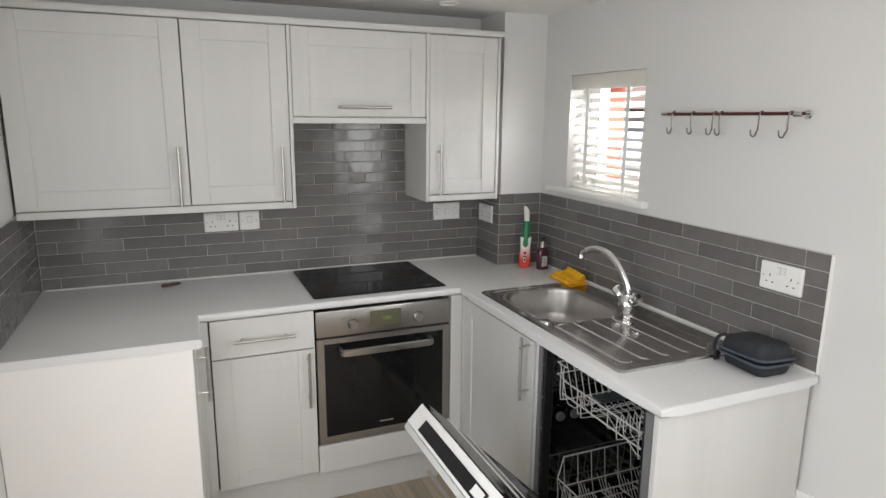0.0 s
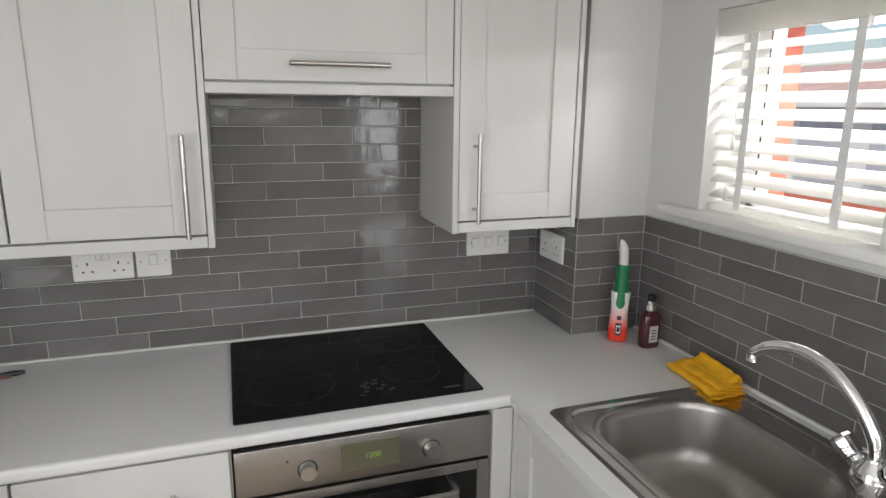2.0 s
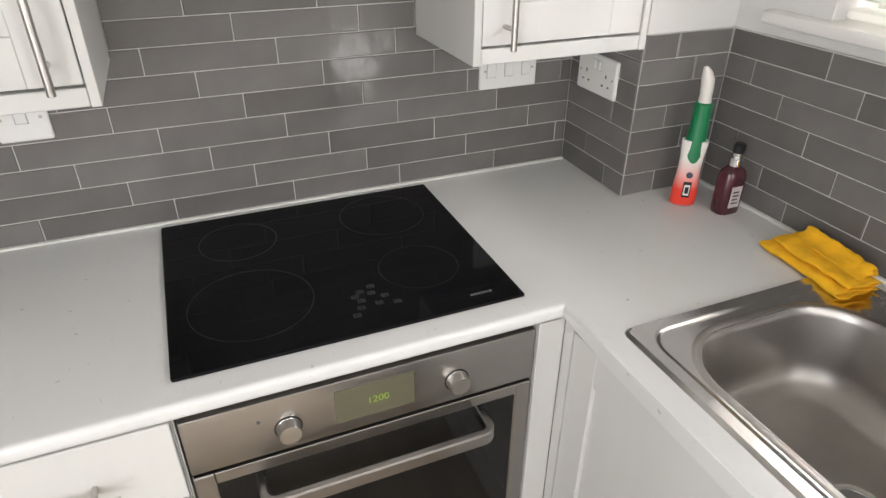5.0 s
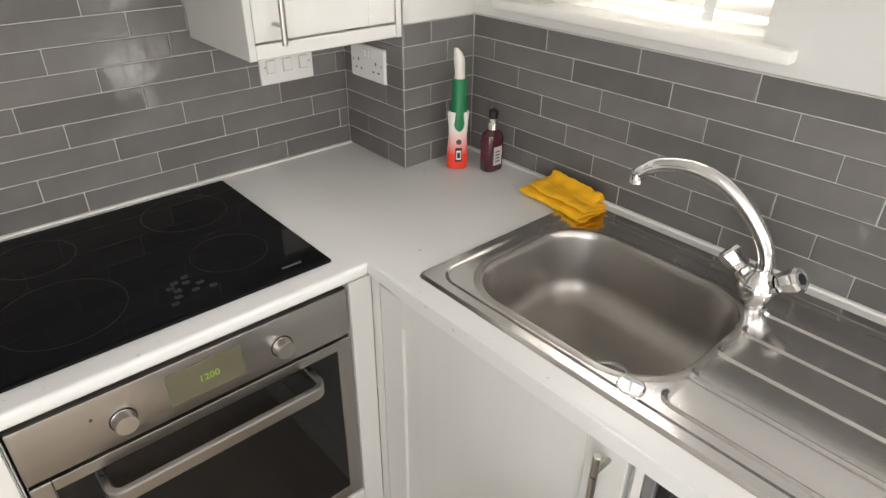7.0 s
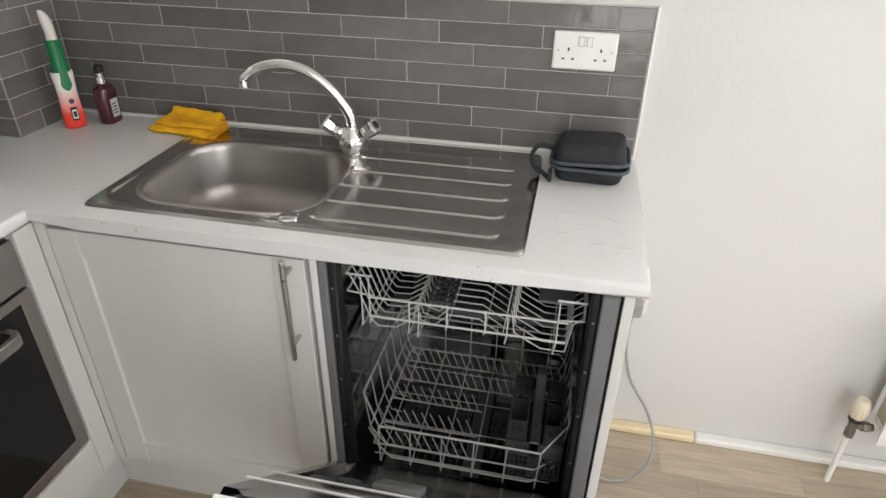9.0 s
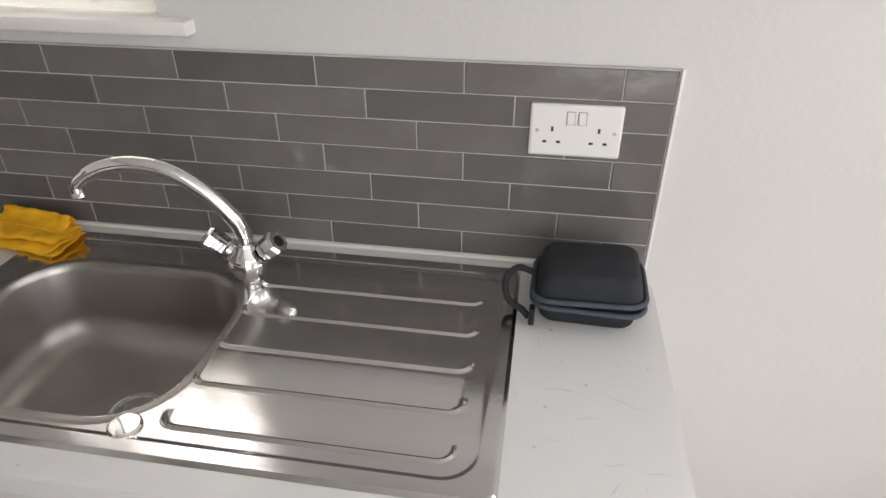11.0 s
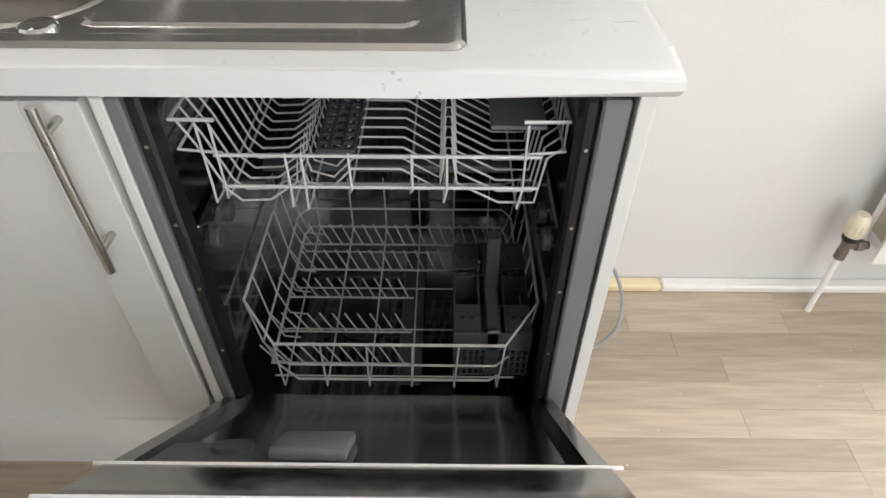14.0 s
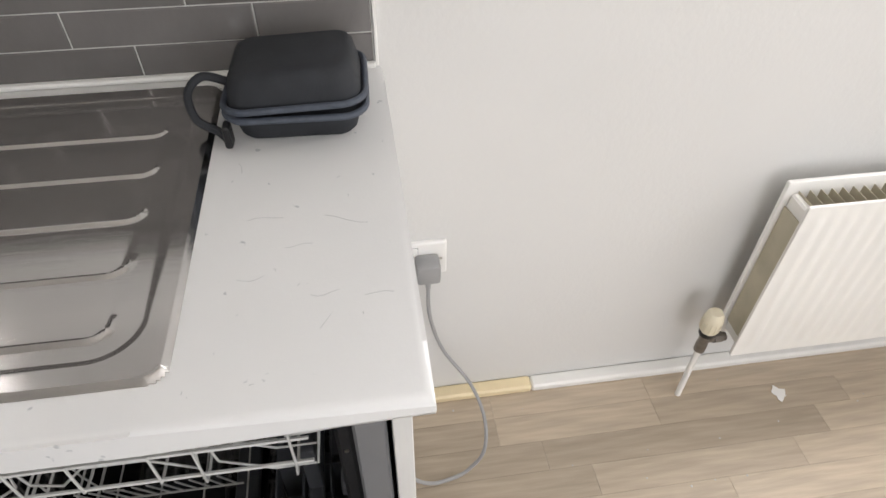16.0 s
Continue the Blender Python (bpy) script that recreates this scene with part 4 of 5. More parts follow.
for x in (0.037, 0.188):
    for s in (-1, 1):
        bm = B()
        box(bm, x - 0.03, x + 0.03, s * 0.044 - 0.02, s * 0.044 + 0.02, 0.108, 0.111)
        part("grid_lid", bm, DKGREY, cb)
        for yy in (-0.008, 0.008):
            part("slot", box(B(), x - 0.004, x + 0.004, s * 0.044 + yy - 0.0035, s * 0.044 + yy + 0.0035, 0.1112, 0.1118), HOLE, cb)

# ---- sockets and switches: plate face towards local -y ----


def plate(m, w, label, pins=(), rockers=(), name="wall_socket", cat="socket"):
    t = thing(name, m, label, cat, "sockets and switches")
    bm = B()
    loft(bm, [[(x, y, z) for x, z, _ in ring_] for ring_, y in ((rrect(0, 0, w, 0.086, 0.004, 0, 3), 0.0), (rrect(0, 0, w, 0.086, 0.004, 0, 3), -0.007), (rrect(0, 0, w - 0.006, 0.08, 0.004, 0, 3), -0.0095))])
    part("faceplate", bm, PLASTIC, t)
    for x, z, rw, rh in rockers:
        part("rocker_gap", box(B(), x - rw / 2 - 0.0011, x + rw / 2 + 0.0011, -0.0098, -0.009, z - rh / 2 - 0.0011, z + rh / 2 + 0.0011), GREYP, t, "thin grey gap round the switch")
        part("rocker", box(B(), x - rw / 2, x + rw / 2, -0.0125, -0.009, z - rh / 2, z + rh / 2, 0.0012), PLASTIC, t, "white rocker switch")
    for x, z in pins:
        bm = B()
        for dx, dz, a, c in ((0, 0.011, 0.002, 0.004), (-0.011, -0.0105, 0.0033, 0.002), (0.011, -0.0105, 0.0033, 0.002)):
            box(bm, x + dx - a, x + dx + a, -0.0099, -0.009, z + dz - c, z + dz + c)
        part("pin_holes", bm, HOLE, t, "dark socket pin holes")
    for s in (-1, 1):
        part("screw", disc(B(), (s * (w / 2 - 0.012), -0.0093, 0.0), (0, -1, 0), 0.0032, 0.001, 10), HANDLE, t)
    return t


TWIN = dict(w=0.146, pins=((-0.037, -0.008), (0.037, -0.008)), rockers=((-0.009, 0.022, 0.012, 0.02), (0.009, 0.022, 0.012, 0.02)))
plate(pose(-1.527, -0.0105, 1.165), label="white double wall socket on the grey tiles", **TWIN)
plate(pose(-1.404, -0.0105, 1.166), 0.087, "white single isolator switch on the grey tiles", (), ((0, 0.004, 0.019, 0.027),), "isolator_switch", "switch")
plate(pose(-0.418, -0.0105, 1.16), 0.146, "white appliance switch panel under the wall cabinet", (), ((-0.045, 0.0, 0.022, 0.03), (0, 0, 0.022, 0.03), (0.045, 0, 0.022, 0.03)), "switch_panel", "switch")
plate(pose(-0.2405, -0.125, 1.157, 0, 0, -90), label="white double wall socket on the tiled pier", **TWIN)
plate(pose(-0.0105, -1.681, 1.167, 0, 0, -90), label="white double wall socket above the drainer", **TWIN)
plate(pose(-0.0005, -1.868, 0.487, 0, 0, -90), label="white double wall socket low on bare wall", **TWIN)

plug = thing("power_plug", pose(-0.0105, -1.90, 0.478), "grey moulded plug with grey cable in low socket", "plug")
part("plug_body", box(B(), -0.042, 0.0, -0.024, 0.024, -0.022, 0.026, 0.007, 2), GREYP, plug)
part("cable_grip", tube(B(), [(-0.022, 0, -0.02), (-0.024, 0, -0.05)], [0.008, 0.005], 10), GREYP, plug)
cpts = smooth_path([(-0.024, 0, -0.04), (-0.022, -0.003, -0.14), (-0.03, -0.03, -0.25), (-0.09, -0.085, -0.31), (-0.16, -0.105, -0.345), (-0.205, -0.098, -0.40), (-0.217, -0.065, -0.452), (-0.225, -0.03, -0.468), (-0.235, 0.02, -0.462), (-0.24, 0.06, -0.42), (-0.238, 0.075, -0.36)], 6)
part("cable", tube(B(), cpts, 0.0042, 8), GREYP, plug, "grey round flex cable looping to the floor")

# ---- hook rail ----
rail = thing("hook_rail", pose(-0.0005, -1.428, 1.657), "copper-brown hook rail with steel hooks, on wall", "hook rail")
part("bar", tube(B(), [(-0.04, 0.27, 0), (-0.04, -0.285, 0.003)], 0.0054, 12), COPPER, rail, "copper-brown round bar")
for yy in (0.278, -0.265):
    bm = B()
    tube(bm, [(0, yy, 0), (-0.04, yy, 0)], 0.006, 10)
    tube(bm, [(-0.04, yy + 0.014, 0), (-0.04, yy - 0.014, 0)], 0.0085, 12)
    disc(bm, (0, yy, 0), (-1, 0, 0), 0.014, 0.004, 16)
    part("bracket", bm, CHROME, rail, "chrome end bracket")
part("finial", tube(B(), [(-0.04, -0.286, 0.003), (-0.04, -0.305, 0.003)], [0.004, 0.006], 10), CHROME, rail)
for yy, tl in ((-1.194, 0.1), (-1.287, -0.1), (-1.384, 0.25), (-1.411, -0.1), (-1.566, 0.3), (-1.668, 0.35)):
    hk = thing("s_hook", pose(-0.0405, yy, 1.657, 0, 0, 0), "small bent steel S hook hanging on the rail", "hook", "hooks on the rail")
    hp = [(0.008 * math.cos(a), 0, 0.001 + 0.008 * math.sin(a)) for a in [radians(v) for v in range(-30, 181, 30)]]
    hp += [(-0.0085, tl * 0.004, -0.02), (-0.006, tl * 0.012, -0.045)]
    hp += [(-0.018 + 0.012 * math.cos(a), tl * 0.03, -0.055 + 0.012 * math.sin(a)) for a in [radians(v) for v in range(0, -181, -30)]]
    hp += [(-0.031, tl * 0.03, -0.046)]
    part("wire", tube(B(), smooth_path([(x, y, z) if z > -0.01 else (-0.0085, y - (x + 0.0085) * 0.85, z) for x, y, z in hp], 2), 0.0026, 6), HOOK, hk)

# ---- loose things ----
bt = thing("cleaner_bottle", pose(-0.135, -0.345, TOP + 0.0005, -2, 1, -32), "red and white cleaner bottle with green brush cap", "bottle")
bm = B()
secs = [(1.14 * a_, 1.14 * c_, z_) for a_, c_, z_ in [(0.020, 0.010, 0.0), (0.0235, 0.0135, 0.004), (0.0245, 0.0145, 0.02), (0.0235, 0.014, 0.05), (0.021, 0.014, 0.085), (0.0215, 0.0145, 0.11), (0.0235, 0.0155, 0.135), (0.0245, 0.0155, 0.15)]]
loft(bm, [[(a * math.cos(t) * (1.0 if abs(math.cos(t)) > 0 else 1), c * math.sin(t), z) for t in [2 * math.pi * i / 24 for i in range(24)]] for a, c, z in secs])
part("bottle_body", bm, REDWHITE, bt, "red body fading to white")
bm = B()
loft(bm, [[(a * math.cos(t), c * math.sin(t), z - (0.036 * math.sqrt(max(0.0, 1 - 1.5 * math.cos(t) ** 2)) if k == 0 else 0)) for t in [2 * math.pi * i / 24 for i in range(24)]] for k, (a, c, z) in enumerate([(0.0205, 0.0192, 0.138), (0.0212, 0.0186, 0.15), (0.0195, 0.0168, 0.17), (0.018, 0.0155, 0.2), (0.0185, 0.016, 0.228), (0.0165, 0.014, 0.231)])])
part("cap_sleeve", bm, GREEN, bt, "dark green plastic sleeve")
bm = B()
loft(bm, [[(dx + a * math.cos(t), c * math.sin(t), z) for t in [2 * math.pi * i / 18 for i in range(18)]] for dx, a, c, z in ((0, 0.0135, 0.012, 0.229), (0, 0.0125, 0.0115, 0.245), (-0.001, 0.0135, 0.012, 0.262), (-0.003, 0.0135, 0.012, 0.28), (-0.007, 0.0095, 0.010, 0.295), (-0.011, 0.005, 0.006, 0.303))])
part("brush_head", bm, CLEAR, bt, "frosted translucent brush cap")
for z0, z1, w, mt in ((0.022, 0.058, 0.0085, INK), (0.027, 0.052, 0.0065, PLASTIC)):
    bm = B()
    box(bm, -w, w, -0.0182 if mt is INK else -0.0189, -0.012, z0, z1, 0.001)
    part("label", bm, mt, bt)
part("label", box(B(), -0.004, 0.004, -0.0195, -0.014, 0.032, 0.047), INK, bt)
part("round_badge", disc(B(), (0, -0.0135, 0.074), (0, -1, 0), 0.007, 0.0036, 16), ZIP, bt)

sb = thing("soap_bottle", pose(-0.072, -0.408, TOP + 0.0005) @ Matrix.Diagonal((1.1, 1.1, 1.22, 1)), "dark plum hand soap bottle with silver collar", "bottle")
bm = B()
loft(bm, [rrect(0, 0, w, w * 0.72, r, z, 5) for w, r, z in ((0.05, 0.014, 0), (0.055, 0.017, 0.004), (0.055, 0.017, 0.068), (0.05, 0.016, 0.078), (0.034, 0.012, 0.085), (0.024, 0.0085, 0.089))])
part("bottle_body", bm, PLUM, sb)
part("collar", lathe(B(), [(0.0125, 0.089), (0.0125, 0.103), (0.0095, 0.106), (0.0095, 0.112)], 0, 0, 18), CHROME, sb, "silver metal collar")
part("cap", lathe(B(), [(0.011, 0.112), (0.0115, 0.114), (0.0115, 0.126), (0.008, 0.129)], 0, 0, 18), BLACKP, sb, "black cap")
part("label", box(B(), -0.013, 0.013, -0.0205, -0.018, 0.014, 0.055, 0.001), LABELM, sb, "pale printed label")
for i in range(4):
    part("print_bar", box(B(), -0.009, 0.007 - 0.002 * (i % 2), -0.0209, -0.0204, 0.022 + 0.007 * i, 0.0245 + 0.007 * i), INK, sb)

cl = thing("yellow_cloth", pose(-0.085, -0.662, TOP + 0.001, 0, 0, -6) @ Matrix.Diagonal((0.9, 1.1, 0.78, 1)), "crumpled folded yellow microfibre cloth on sink edge", "cloth")


def folded_sheet(path, y0, y1, th, seed, amp, taper=0.0):
    """One sheet of cloth folded along path in x and z, run from y0 to y1 with uneven creases."""
    bm, rings, n_ = B(), [], 44
    line = smooth_path([(x, 0, z) for x, z in path], 5)
    for i in range(n_ + 1):
        f_ = i / n_
        y = y0 + (y1 - y0) * f_
        end = min(1.0, 6 * min(f_, 1 - f_) + 0.35)
        left, right = [], []
        for k, p in enumerate(line):
            d = (line[min(k + 1, len(line) - 1)] - line[max(k - 1, 0)]).normalized()
            nn = Vector((-d.z, 0, d.x)) * th / 2 * end
            wob = Vector((noise.noise(Vector((y * 18, seed, p.z * 40))) * amp, noise.noise(Vector((p.x * 30, p.z * 60, seed))) * amp * 1.6, abs(noise.noise(Vector((y * 26, p.x * 18, seed + p.z * 25)))) * amp * min(1, p.z / 0.01)))
            q = Vector((p.x * (1 - taper * f_), y, p.z * (1 - 0.25 * taper * math.sin(f_ * 5 + seed)))) + wob
            left.append(q + nn)
            right.append(q - nn)
        rings.append([Vector((v.x, v.y, max(0.0006, v.z))) for v in left + right[::-1]])
    loft(bm, rings)
    return bm


part("lower_fold", folded_sheet([(0.048, 0.004), (0.0, 0.0035), (-0.045, 0.004), (-0.056, 0.010), (-0.046, 0.0165), (0.0, 0.017), (0.04, 0.016)], 0.088, -0.086, 0.0075, 1.3, 0.007), YELLOW, cl)
part("middle_fold", folded_sheet([(0.045, 0.023), (0.0, 0.0235), (-0.03, 0.0235), (-0.04, 0.028), (-0.03, 0.0325), (0.01, 0.033), (0.045, 0.031)], 0.078, -0.090, 0.0068, 5.1, 0.010, 0.15), YELLOW, cl)
part("turned_fold", folded_sheet([(-0.004, 0.037), (0.016, 0.040), (0.026, 0.047), (0.031, 0.056), (0.037, 0.058), (0.042, 0.05), (0.045, 0.036)], 0.062, -0.082, 0.0052, 9.7, 0.011, 0.2), YELLOW, cl)

cs = thing("camera_case", pose(-0.135, -1.722, TOP + 0.0005, 0, 0, -2) @ Matrix.Diagonal((1.03, 1.02, 1.07, 1)), "black zipped hard case, slightly ajar, on worktop", "case")


def shell(z0, z1, w, h, tilt=0.0, flip=False, lift=0.0):
    bm = B()
    rings = []
    for off, t in ((-0.021, 0.0), (-0.015, 0.06), (-0.011, 0.18), (-0.008, 0.45), (-0.004, 0.93), (0.0, 1.0)):
        z = z0 + (z1 - z0) * (t if not flip else 1 - t)
        rings.append(rrect(0, 0, w + 2 * off, h + 2 * off, 0.028 + off * 0.5, z, 6))
    if flip:
        rings = rings[::-1]
    loft(bm, rings)
    for v in bm.verts:
        v.co.z += tilt * (v.co.x - w / 2) * -1 + lift * (h / 2 - v.co.y)
        v.co.x += 0.003 * math.sin(v.co.z * 60)
    return bm


part("lower_shell", shell(0, 0.036, 0.135, 0.166), FABRIC, cs)
part("upper_shell", shell(0.041, 0.082, 0.138, 0.168, 0.03, True, 0.04), FABRIC, cs)
for z, tl, lf in ((0.0365, 0.0, 0.0), (0.0425, 0.03, 0.04)):
    bm = B()
    tube(bm, [(x, y, z - tl * (x - 0.069) + lf * (0.085 - y)) for x, y, _ in rrect(0, 0, 0.14, 0.17, 0.03, 0, 6)], 0.0042, 8, True)
    part("zip", bm, ZIP, cs, "blue-grey zip edge")
bm = B()
sp3 = smooth_path([(-0.01, 0.083, 0.055), (-0.014, 0.11, 0.064), (-0.026, 0.128, 0.05), (-0.038, 0.122, 0.024), (-0.045, 0.098, 0.012), (-0.052, 0.088, 0.006)], 5)
tube(bm, sp3, 0.0052, 8)
for v in bm.verts:
    v.co.x = v.co.x * 1.0 + (v.co.z - 0.03) * 0.1
part("wrist_strap", bm, FABRIC, cs, "black webbing loop strap")
part("strap_tab", box(B(), -0.075, -0.055, 0.078, 0.087, 0.004, 0.032, 0.002), BLACKP, cs)

lt = thing("pocket_tool", pose(-1.754, -0.106, TOP + 0.007, 0, 0, 12), "small dark pocket tool with copper-brown ends", "tool")
bm = B()
tube(bm, [(-0.04, 0, 0), (-0.03, 0, 0), (0.02, 0, 0.001), (0.04, 0.0, 0.001)], [0.004, 0.0068, 0.0068, 0.004], 10)
part("grip", bm, BLACKP, lt)
part("arm", tube(B(), [(-0.042, -0.008, -0.003), (0.01, -0.009, -0.002)], 0.0035, 8), COPPER, lt)
part("arm", tube(B(), [(0.0, 0.008, -0.003), (0.035, 0.006, -0.002)], 0.0035, 8), COPPER, lt)

# ---- radiator ----
rd = thing("radiator", pose(-0.0005, -3.083, 0.2), "white double-panel radiator with open dusty top", "radiator")
RL, RH = 0.505, 0.44


def rad_panel(x):
    bm = B()
    nrib = 30
    ys = []
    for i in range(nrib):
        y0 = -RL + 0.02 + i * (2 * RL - 0.04) / nrib
        p = (2 * RL - 0.04) / nrib
        ys += [(y0, 0), (y0 + p * 0.3, 0), (y0 + p * 0.45, 1), (y0 + p * 0.85, 1)]
    ys = [(-RL, 0)] + ys + [(RL - 0.02, 0), (RL, 0)]
    rows = []
    for z, k in ((0.0, 0), (0.02, 0), (0.04, 1), (RH - 0.04, 1), (RH - 0.02, 0), (RH, 0)):
        rows.append([(x - 0.0045 * a * k, y, z) for y, a in ys])
    top = [[bm.verts.new(p) for p in r] for r in rows]
    for r, s in zip(top, top[1:]):
        for i in range(len(r) - 1):
            bm.faces.new((r[i], r[i + 1], s[i + 1], s[i]))
    box(bm, x + 0.0005, x + 0.010, -RL, RL, 0, RH, 0.003)
    return bm


part("front_panel", rad_panel(-0.13), RADW, rd, "ribbed white front panel")
part("rear_panel", box(B(), -0.062, -0.05, -RL, RL, 0.0, RH + 0.005, 0.004, 2), RADW, rd)
bm = B()
for i in range(44):
    y = -RL + 0.03 + i * 0.0222
    box(bm, -0.118, -0.064, y - 0.0006, y + 0.0006, 0.03, RH - 0.015)
ob = part("fins", bm, BEIGE, rd, "dusty beige convector fins")
for z in (0.02, RH - 0.06):
    part("end_link", box(B(), -0.119, -0.0625, RL - 0.03, RL - 0.012, z, z + 0.04, 0.004), RADW, rd)
part("end_plate", box(B(), -0.118, -0.064, RL - 0.012, RL - 0.009, 0.05, RH - 0.05), BEIGE, rd, "dusty inner side")
for yy in (-0.35, 0.35):
    part("wall_bracket", box(B(), -0.05, 0.0, yy - 0.015, yy + 0.015, 0.05, RH - 0.05), RADW, rd)
tv = thing("radiator_valve", pose(-0.094, -2.524, 0.0), "ivory thermostatic radiator valve on white pipe", "valve")
VZ = 0.062
part("pipe", tube(B(), [(0, 0, -0.004), (0, 0, 0.13 + VZ)], 0.0075, 12), RADW, tv, "white painted pipe")
bm = B()
tube(bm, [(0, 0, VZ + q) for q in (0.125, 0.15, 0.155, 0.185)], [0.013, 0.013, 0.011, 0.014], 12)
tube(bm, [(0, 0, VZ + 0.165), (0, -0.05, VZ + 0.165)], 0.0105, 10)
tube(bm, [(0, -0.022, VZ + 0.165), (0, -0.04, VZ + 0.165)], 0.014, 6)
part("valve_body", bm, BRASS, tv, "dull metal valve body")
part("collar", lathe(B(), [(r, VZ + q) for r, q in ((0.018, 0.184), (0.0185, 0.186), (0.0185, 0.196), (0.017, 0.198))], 0, 0, 20), BLACKP, tv, "dark collar")
hd = part("valve_head", lathe(B(), [(r, VZ + q) for r, q in ((0.019, 0.198), (0.021, 0.202), (0.0215, 0.235), (0.019, 0.25), (0.014, 0.258))], 0, 0, 24), IVORY, tv, "ivory ribbed valve head")
for i in range(12):
    a = i * math.pi / 6
    part("grip_rib", box(B(), 0.0205, 0.0228, -0.0018, 0.0018, VZ + 0.206, VZ + 0.234, 0.0005), IVORY, hd, "", Matrix.Rotation(a, 4, "Z"))

# paper scrap and specks on the floor
sc = thing("paper_scrap", pose(-0.13, -2.78, 0.0005), "small torn white paper scrap on the floor", "litter")
bm = B()
loft(bm, [[(0.02 * (1 + 0.4 * math.sin(3 * a)) * math.cos(a), 0.016 * (1 + 0.3 * math.cos(5 * a)) * math.sin(a), z + 0.003 * math.sin(2 * a) ** 2) for a in [2 * math.pi * i / 16 for i in range(16)]] for z in (0.0, 0.0012)])
part("paper", bm, PLASTIC, sc)
bm = B()
rs = random.Random(11)
for i in range(22):
    x, y = rs.uniform(-0.55, -0.06), rs.uniform(-3.1, -1.95)
    lathe(bm, [(0.0015, 0.0), (rs.uniform(0.0015, 0.003), 0.0008), (0.001, 0.0014)], x, y, 6)
ob = part("floor_crumbs", bm, PUTTY)
tagged(ob, "scattered grey crumbs on the oak floor", "crumbs", "", "stuff")

# ---- tiles: each its own piece, sharing meshes of one size ----
TILES = {}
JOINT, TL, TH = 0.0022, 0.2485, COURSE - 0.0022


def tile_mesh(w, h):
    key = (round(w, 3), round(h, 3))
    if key not in TILES:
        bm = B()
        a, c = w / 2, h / 2
        loft(bm, [[(-a, 0, -c), (a, 0, -c), (a, 0, c), (-a, 0, c)], [(-a, -0.007, -c), (a, -0.007, -c), (a, -0.007, c), (-a, -0.007, c)],
                  [(-a + 0.0015, -0.0085, -c + 0.0015), (a - 0.0015, -0.0085, -c + 0.0015), (a - 0.0015, -0.0085, c - 0.0015), (-a + 0.0015, -0.0085, c - 0.0015)]], cap=(False, True))
        bmesh.ops.recalc_face_normals(bm, faces=bm.faces)
        me = bpy.data.meshes.new("tile")
        bm.to_mesh(me)
        bm.free()
        me.materials.append(TILE)
        TILES[key] = me
    return TILES[key]


rt = random.Random(7)


def tile_field(parent, place, lo, hi, shifts, k0, k1):
    """Courses k0 to k1 over the stretch lo to hi; place(s, z) gives the pose of a tile centred there."""
    for k in range(k0, k1):
        z = TOP + COURSE * (k + 0.5)
        s0 = shifts[k % 3]
        s = s0 - math.ceil((s0 - lo) / TL) * TL
        while s < hi:
            a, c = max(s, lo) + JOINT / 2, min(s + TL, hi) - JOINT / 2
            if c - a > 0.012:
                ob = new("tile", tile_mesh(c - a, TH))
                ob.parent = parent
                ob.matrix_basis = place((a + c) / 2, z) @ pose(0, rt.uniform(-0.0006, 0.0003), 0, rt.uniform(-0.5, 0.5), 0, rt.uniform(-0.25, 0.25))
            s += TL


def grout(parent, *b_):
    return part("grout", box(B(), *b_), GROUT, parent)


NP = lambda s, z: pose(s, -0.0022, z)
EP = lambda s, z: pose(-0.0022, -s, z, 0, 0, -90)
Z7, Z14 = TOP + 7 * COURSE, TOP + 14 * COURSE
tile_field(wall_north, NP, -2.249, -0.2415, (-0.689, -0.767, -0.849), 0, 7)
tile_field(wall_north, NP, -1.236, -0.645, (-0.689, -0.767, -0.849), 7, 14)
grout(wall_north, -2.2585, -0.2325, -0.0085, -0.0005, TOP - 0.04, Z7 - 0.001)
grout(wall_north, -1.2365, -0.6445, -0.0085, -0.0005, Z7 - 0.0009, Z14)
tile_field(wall_east, EP, 0.2645, 1.827, (1.499, 1.419, 1.333), 0, 7)
grout(wall_east, -0.0085, -0.0005, -1.828, -0.2545, TOP - 0.04, Z7 + 0.001)
tile_field(pier, lambda s, z: pose(s, -0.2562, z), -0.2405, -0.0105, (-0.154, -0.24, -0.10), 0, 7)
grout(pier, -0.2405, -0.0095, -0.2625, -0.2545, TOP - 0.04, Z7 - 0.0005)
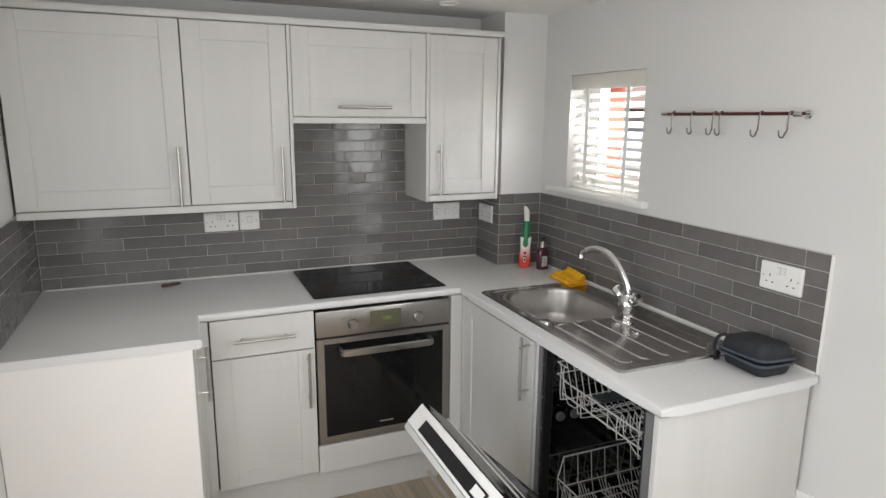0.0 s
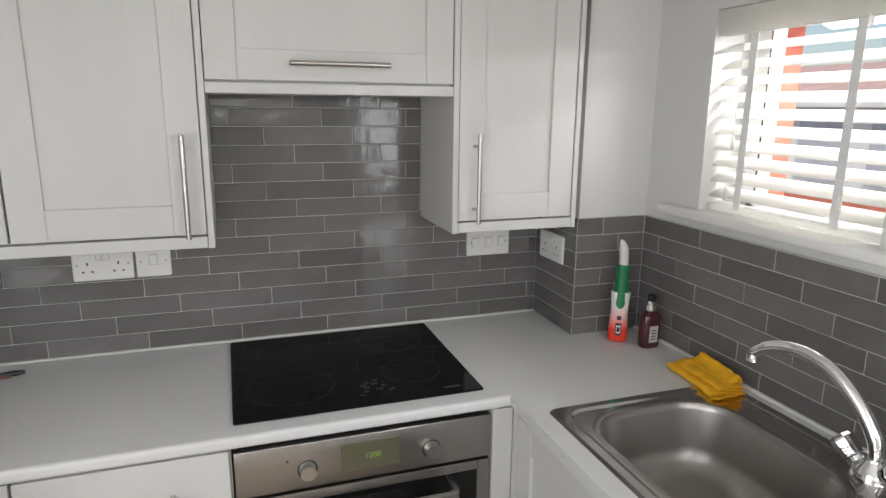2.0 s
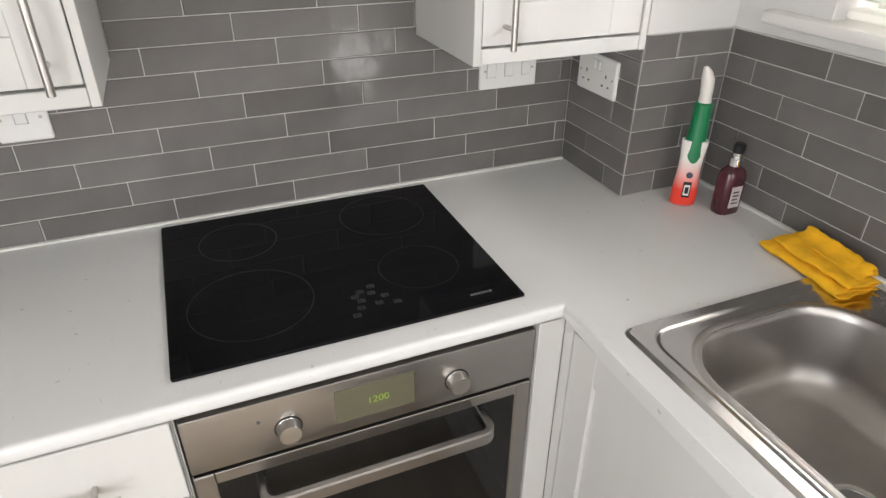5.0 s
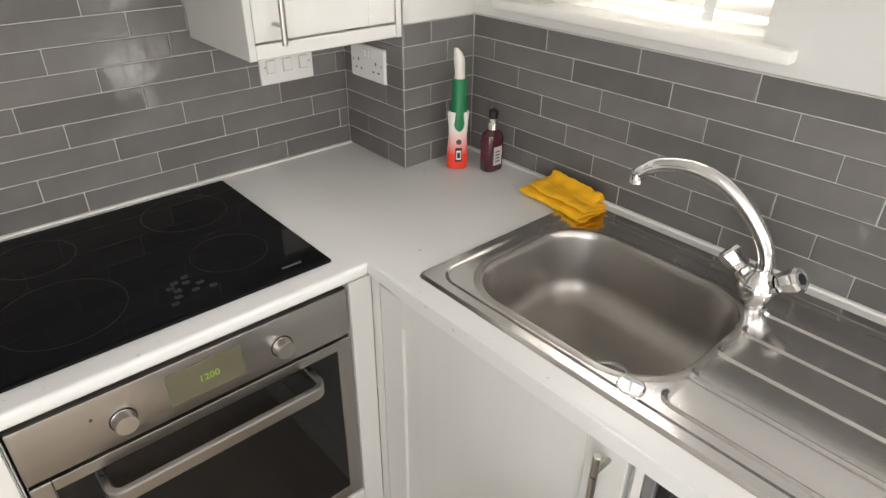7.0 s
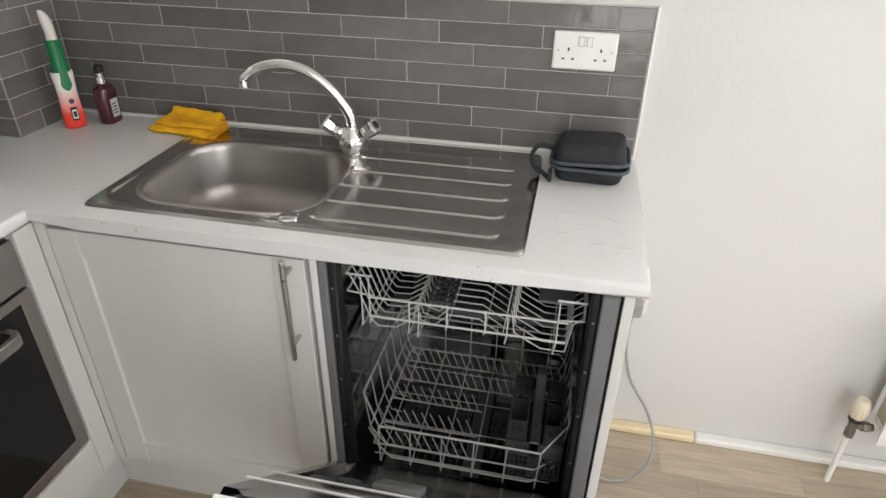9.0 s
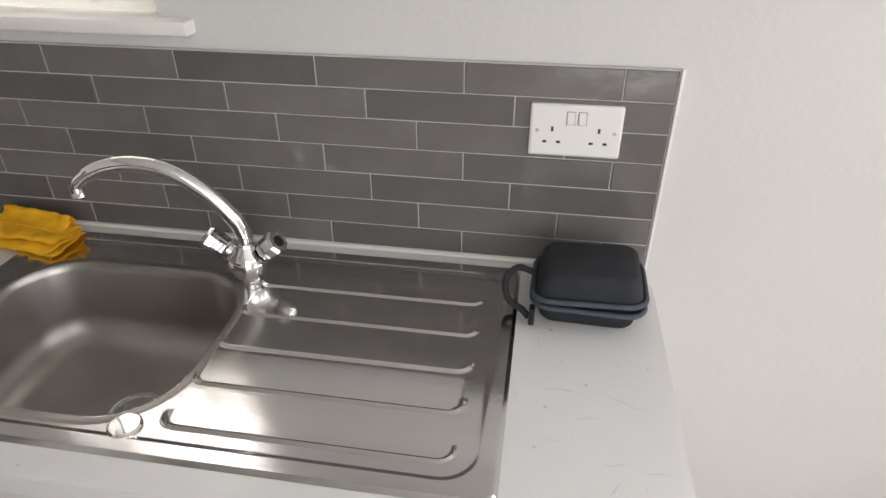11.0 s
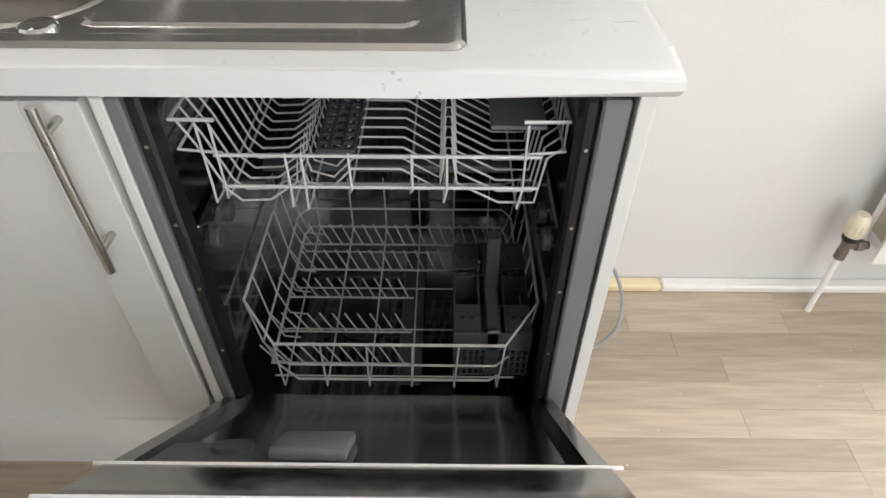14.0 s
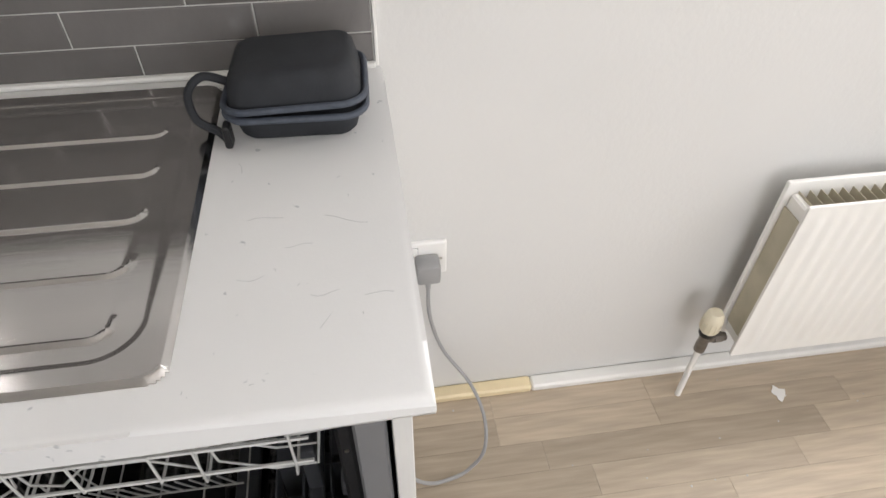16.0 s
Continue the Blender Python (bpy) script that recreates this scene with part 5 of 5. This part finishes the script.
tile_field(pier, lambda s, z: pose(-0.2342, -s, z, 0, 0, -90), 0.0105, 0.2625, (0.19, 0.106, 0.025), 0, 7)
grout(pier, -0.2405, -0.2325, -0.2622, -0.0105, TOP - 0.04, Z7 - 0.0005)
tile_field(wall_west, lambda s, z: pose(-2.2578, s, z, 0, 0, 90), -0.858, -0.0105, (-0.1, -0.18, -0.26), 0, 7)
grout(wall_west, -2.2595, -2.2515, -0.858, -0.0105, TOP - 0.04, Z7 - 0.0005)
bm = box(B(), -0.0135, -0.0005, -1.8335, -1.8285, TOP, Z7 + 0.002, 0.001)
structure("tile_trim", bm, TRIMW, "white edging strip at end of tiles", "trim")

# ---- floor strips ----
STRIPS = {}


def strip_mesh(w, ln):
    key = (round(w, 3), round(ln, 3))
    if key not in STRIPS:
        bm = B()
        a, c = w / 2, ln / 2
        loft(bm, [[(-a, -c, -0.006), (a, -c, -0.006), (a, c, -0.006), (-a, c, -0.006)], [(-a, -c, -0.0006), (a, -c, -0.0006), (a, c, -0.0006), (-a, c, -0.0006)], [(-a + 0.0003, -c + 0.0003, 0), (a - 0.0003, -c + 0.0003, 0), (a - 0.0003, c - 0.0003, 0), (-a + 0.0003, c - 0.0003, 0)]], cap=(False, True))
        bmesh.ops.recalc_face_normals(bm, faces=bm.faces)
        me = bpy.data.meshes.new("floor_strip")
        bm.to_mesh(me)
        bm.free()
        me.materials.append(OAK)
        STRIPS[key] = me
    return STRIPS[key]


rf = random.Random(21)
PW = 0.0735
for i in range(31):
    x = -0.0245 - PW * (i - 0.5)
    y = -4.25 - rf.choice((0.0, 0.1, 0.2, 0.3, 0.4))
    while y < -0.4:
        ln_ = rf.choice((0.4, 0.5, 0.6, 0.7))
        y0 = max(y, -4.25)
        c = y + ln_ - y0
        if c > 0.03:
            ob = new("floor_strip", strip_mesh(PW - 0.0002, c - 0.0002))
            ob.parent = FLOOR
            ob.matrix_basis = pose(x, y0 + c / 2, rf.uniform(-0.0001, 0.0001))
        y += ln_
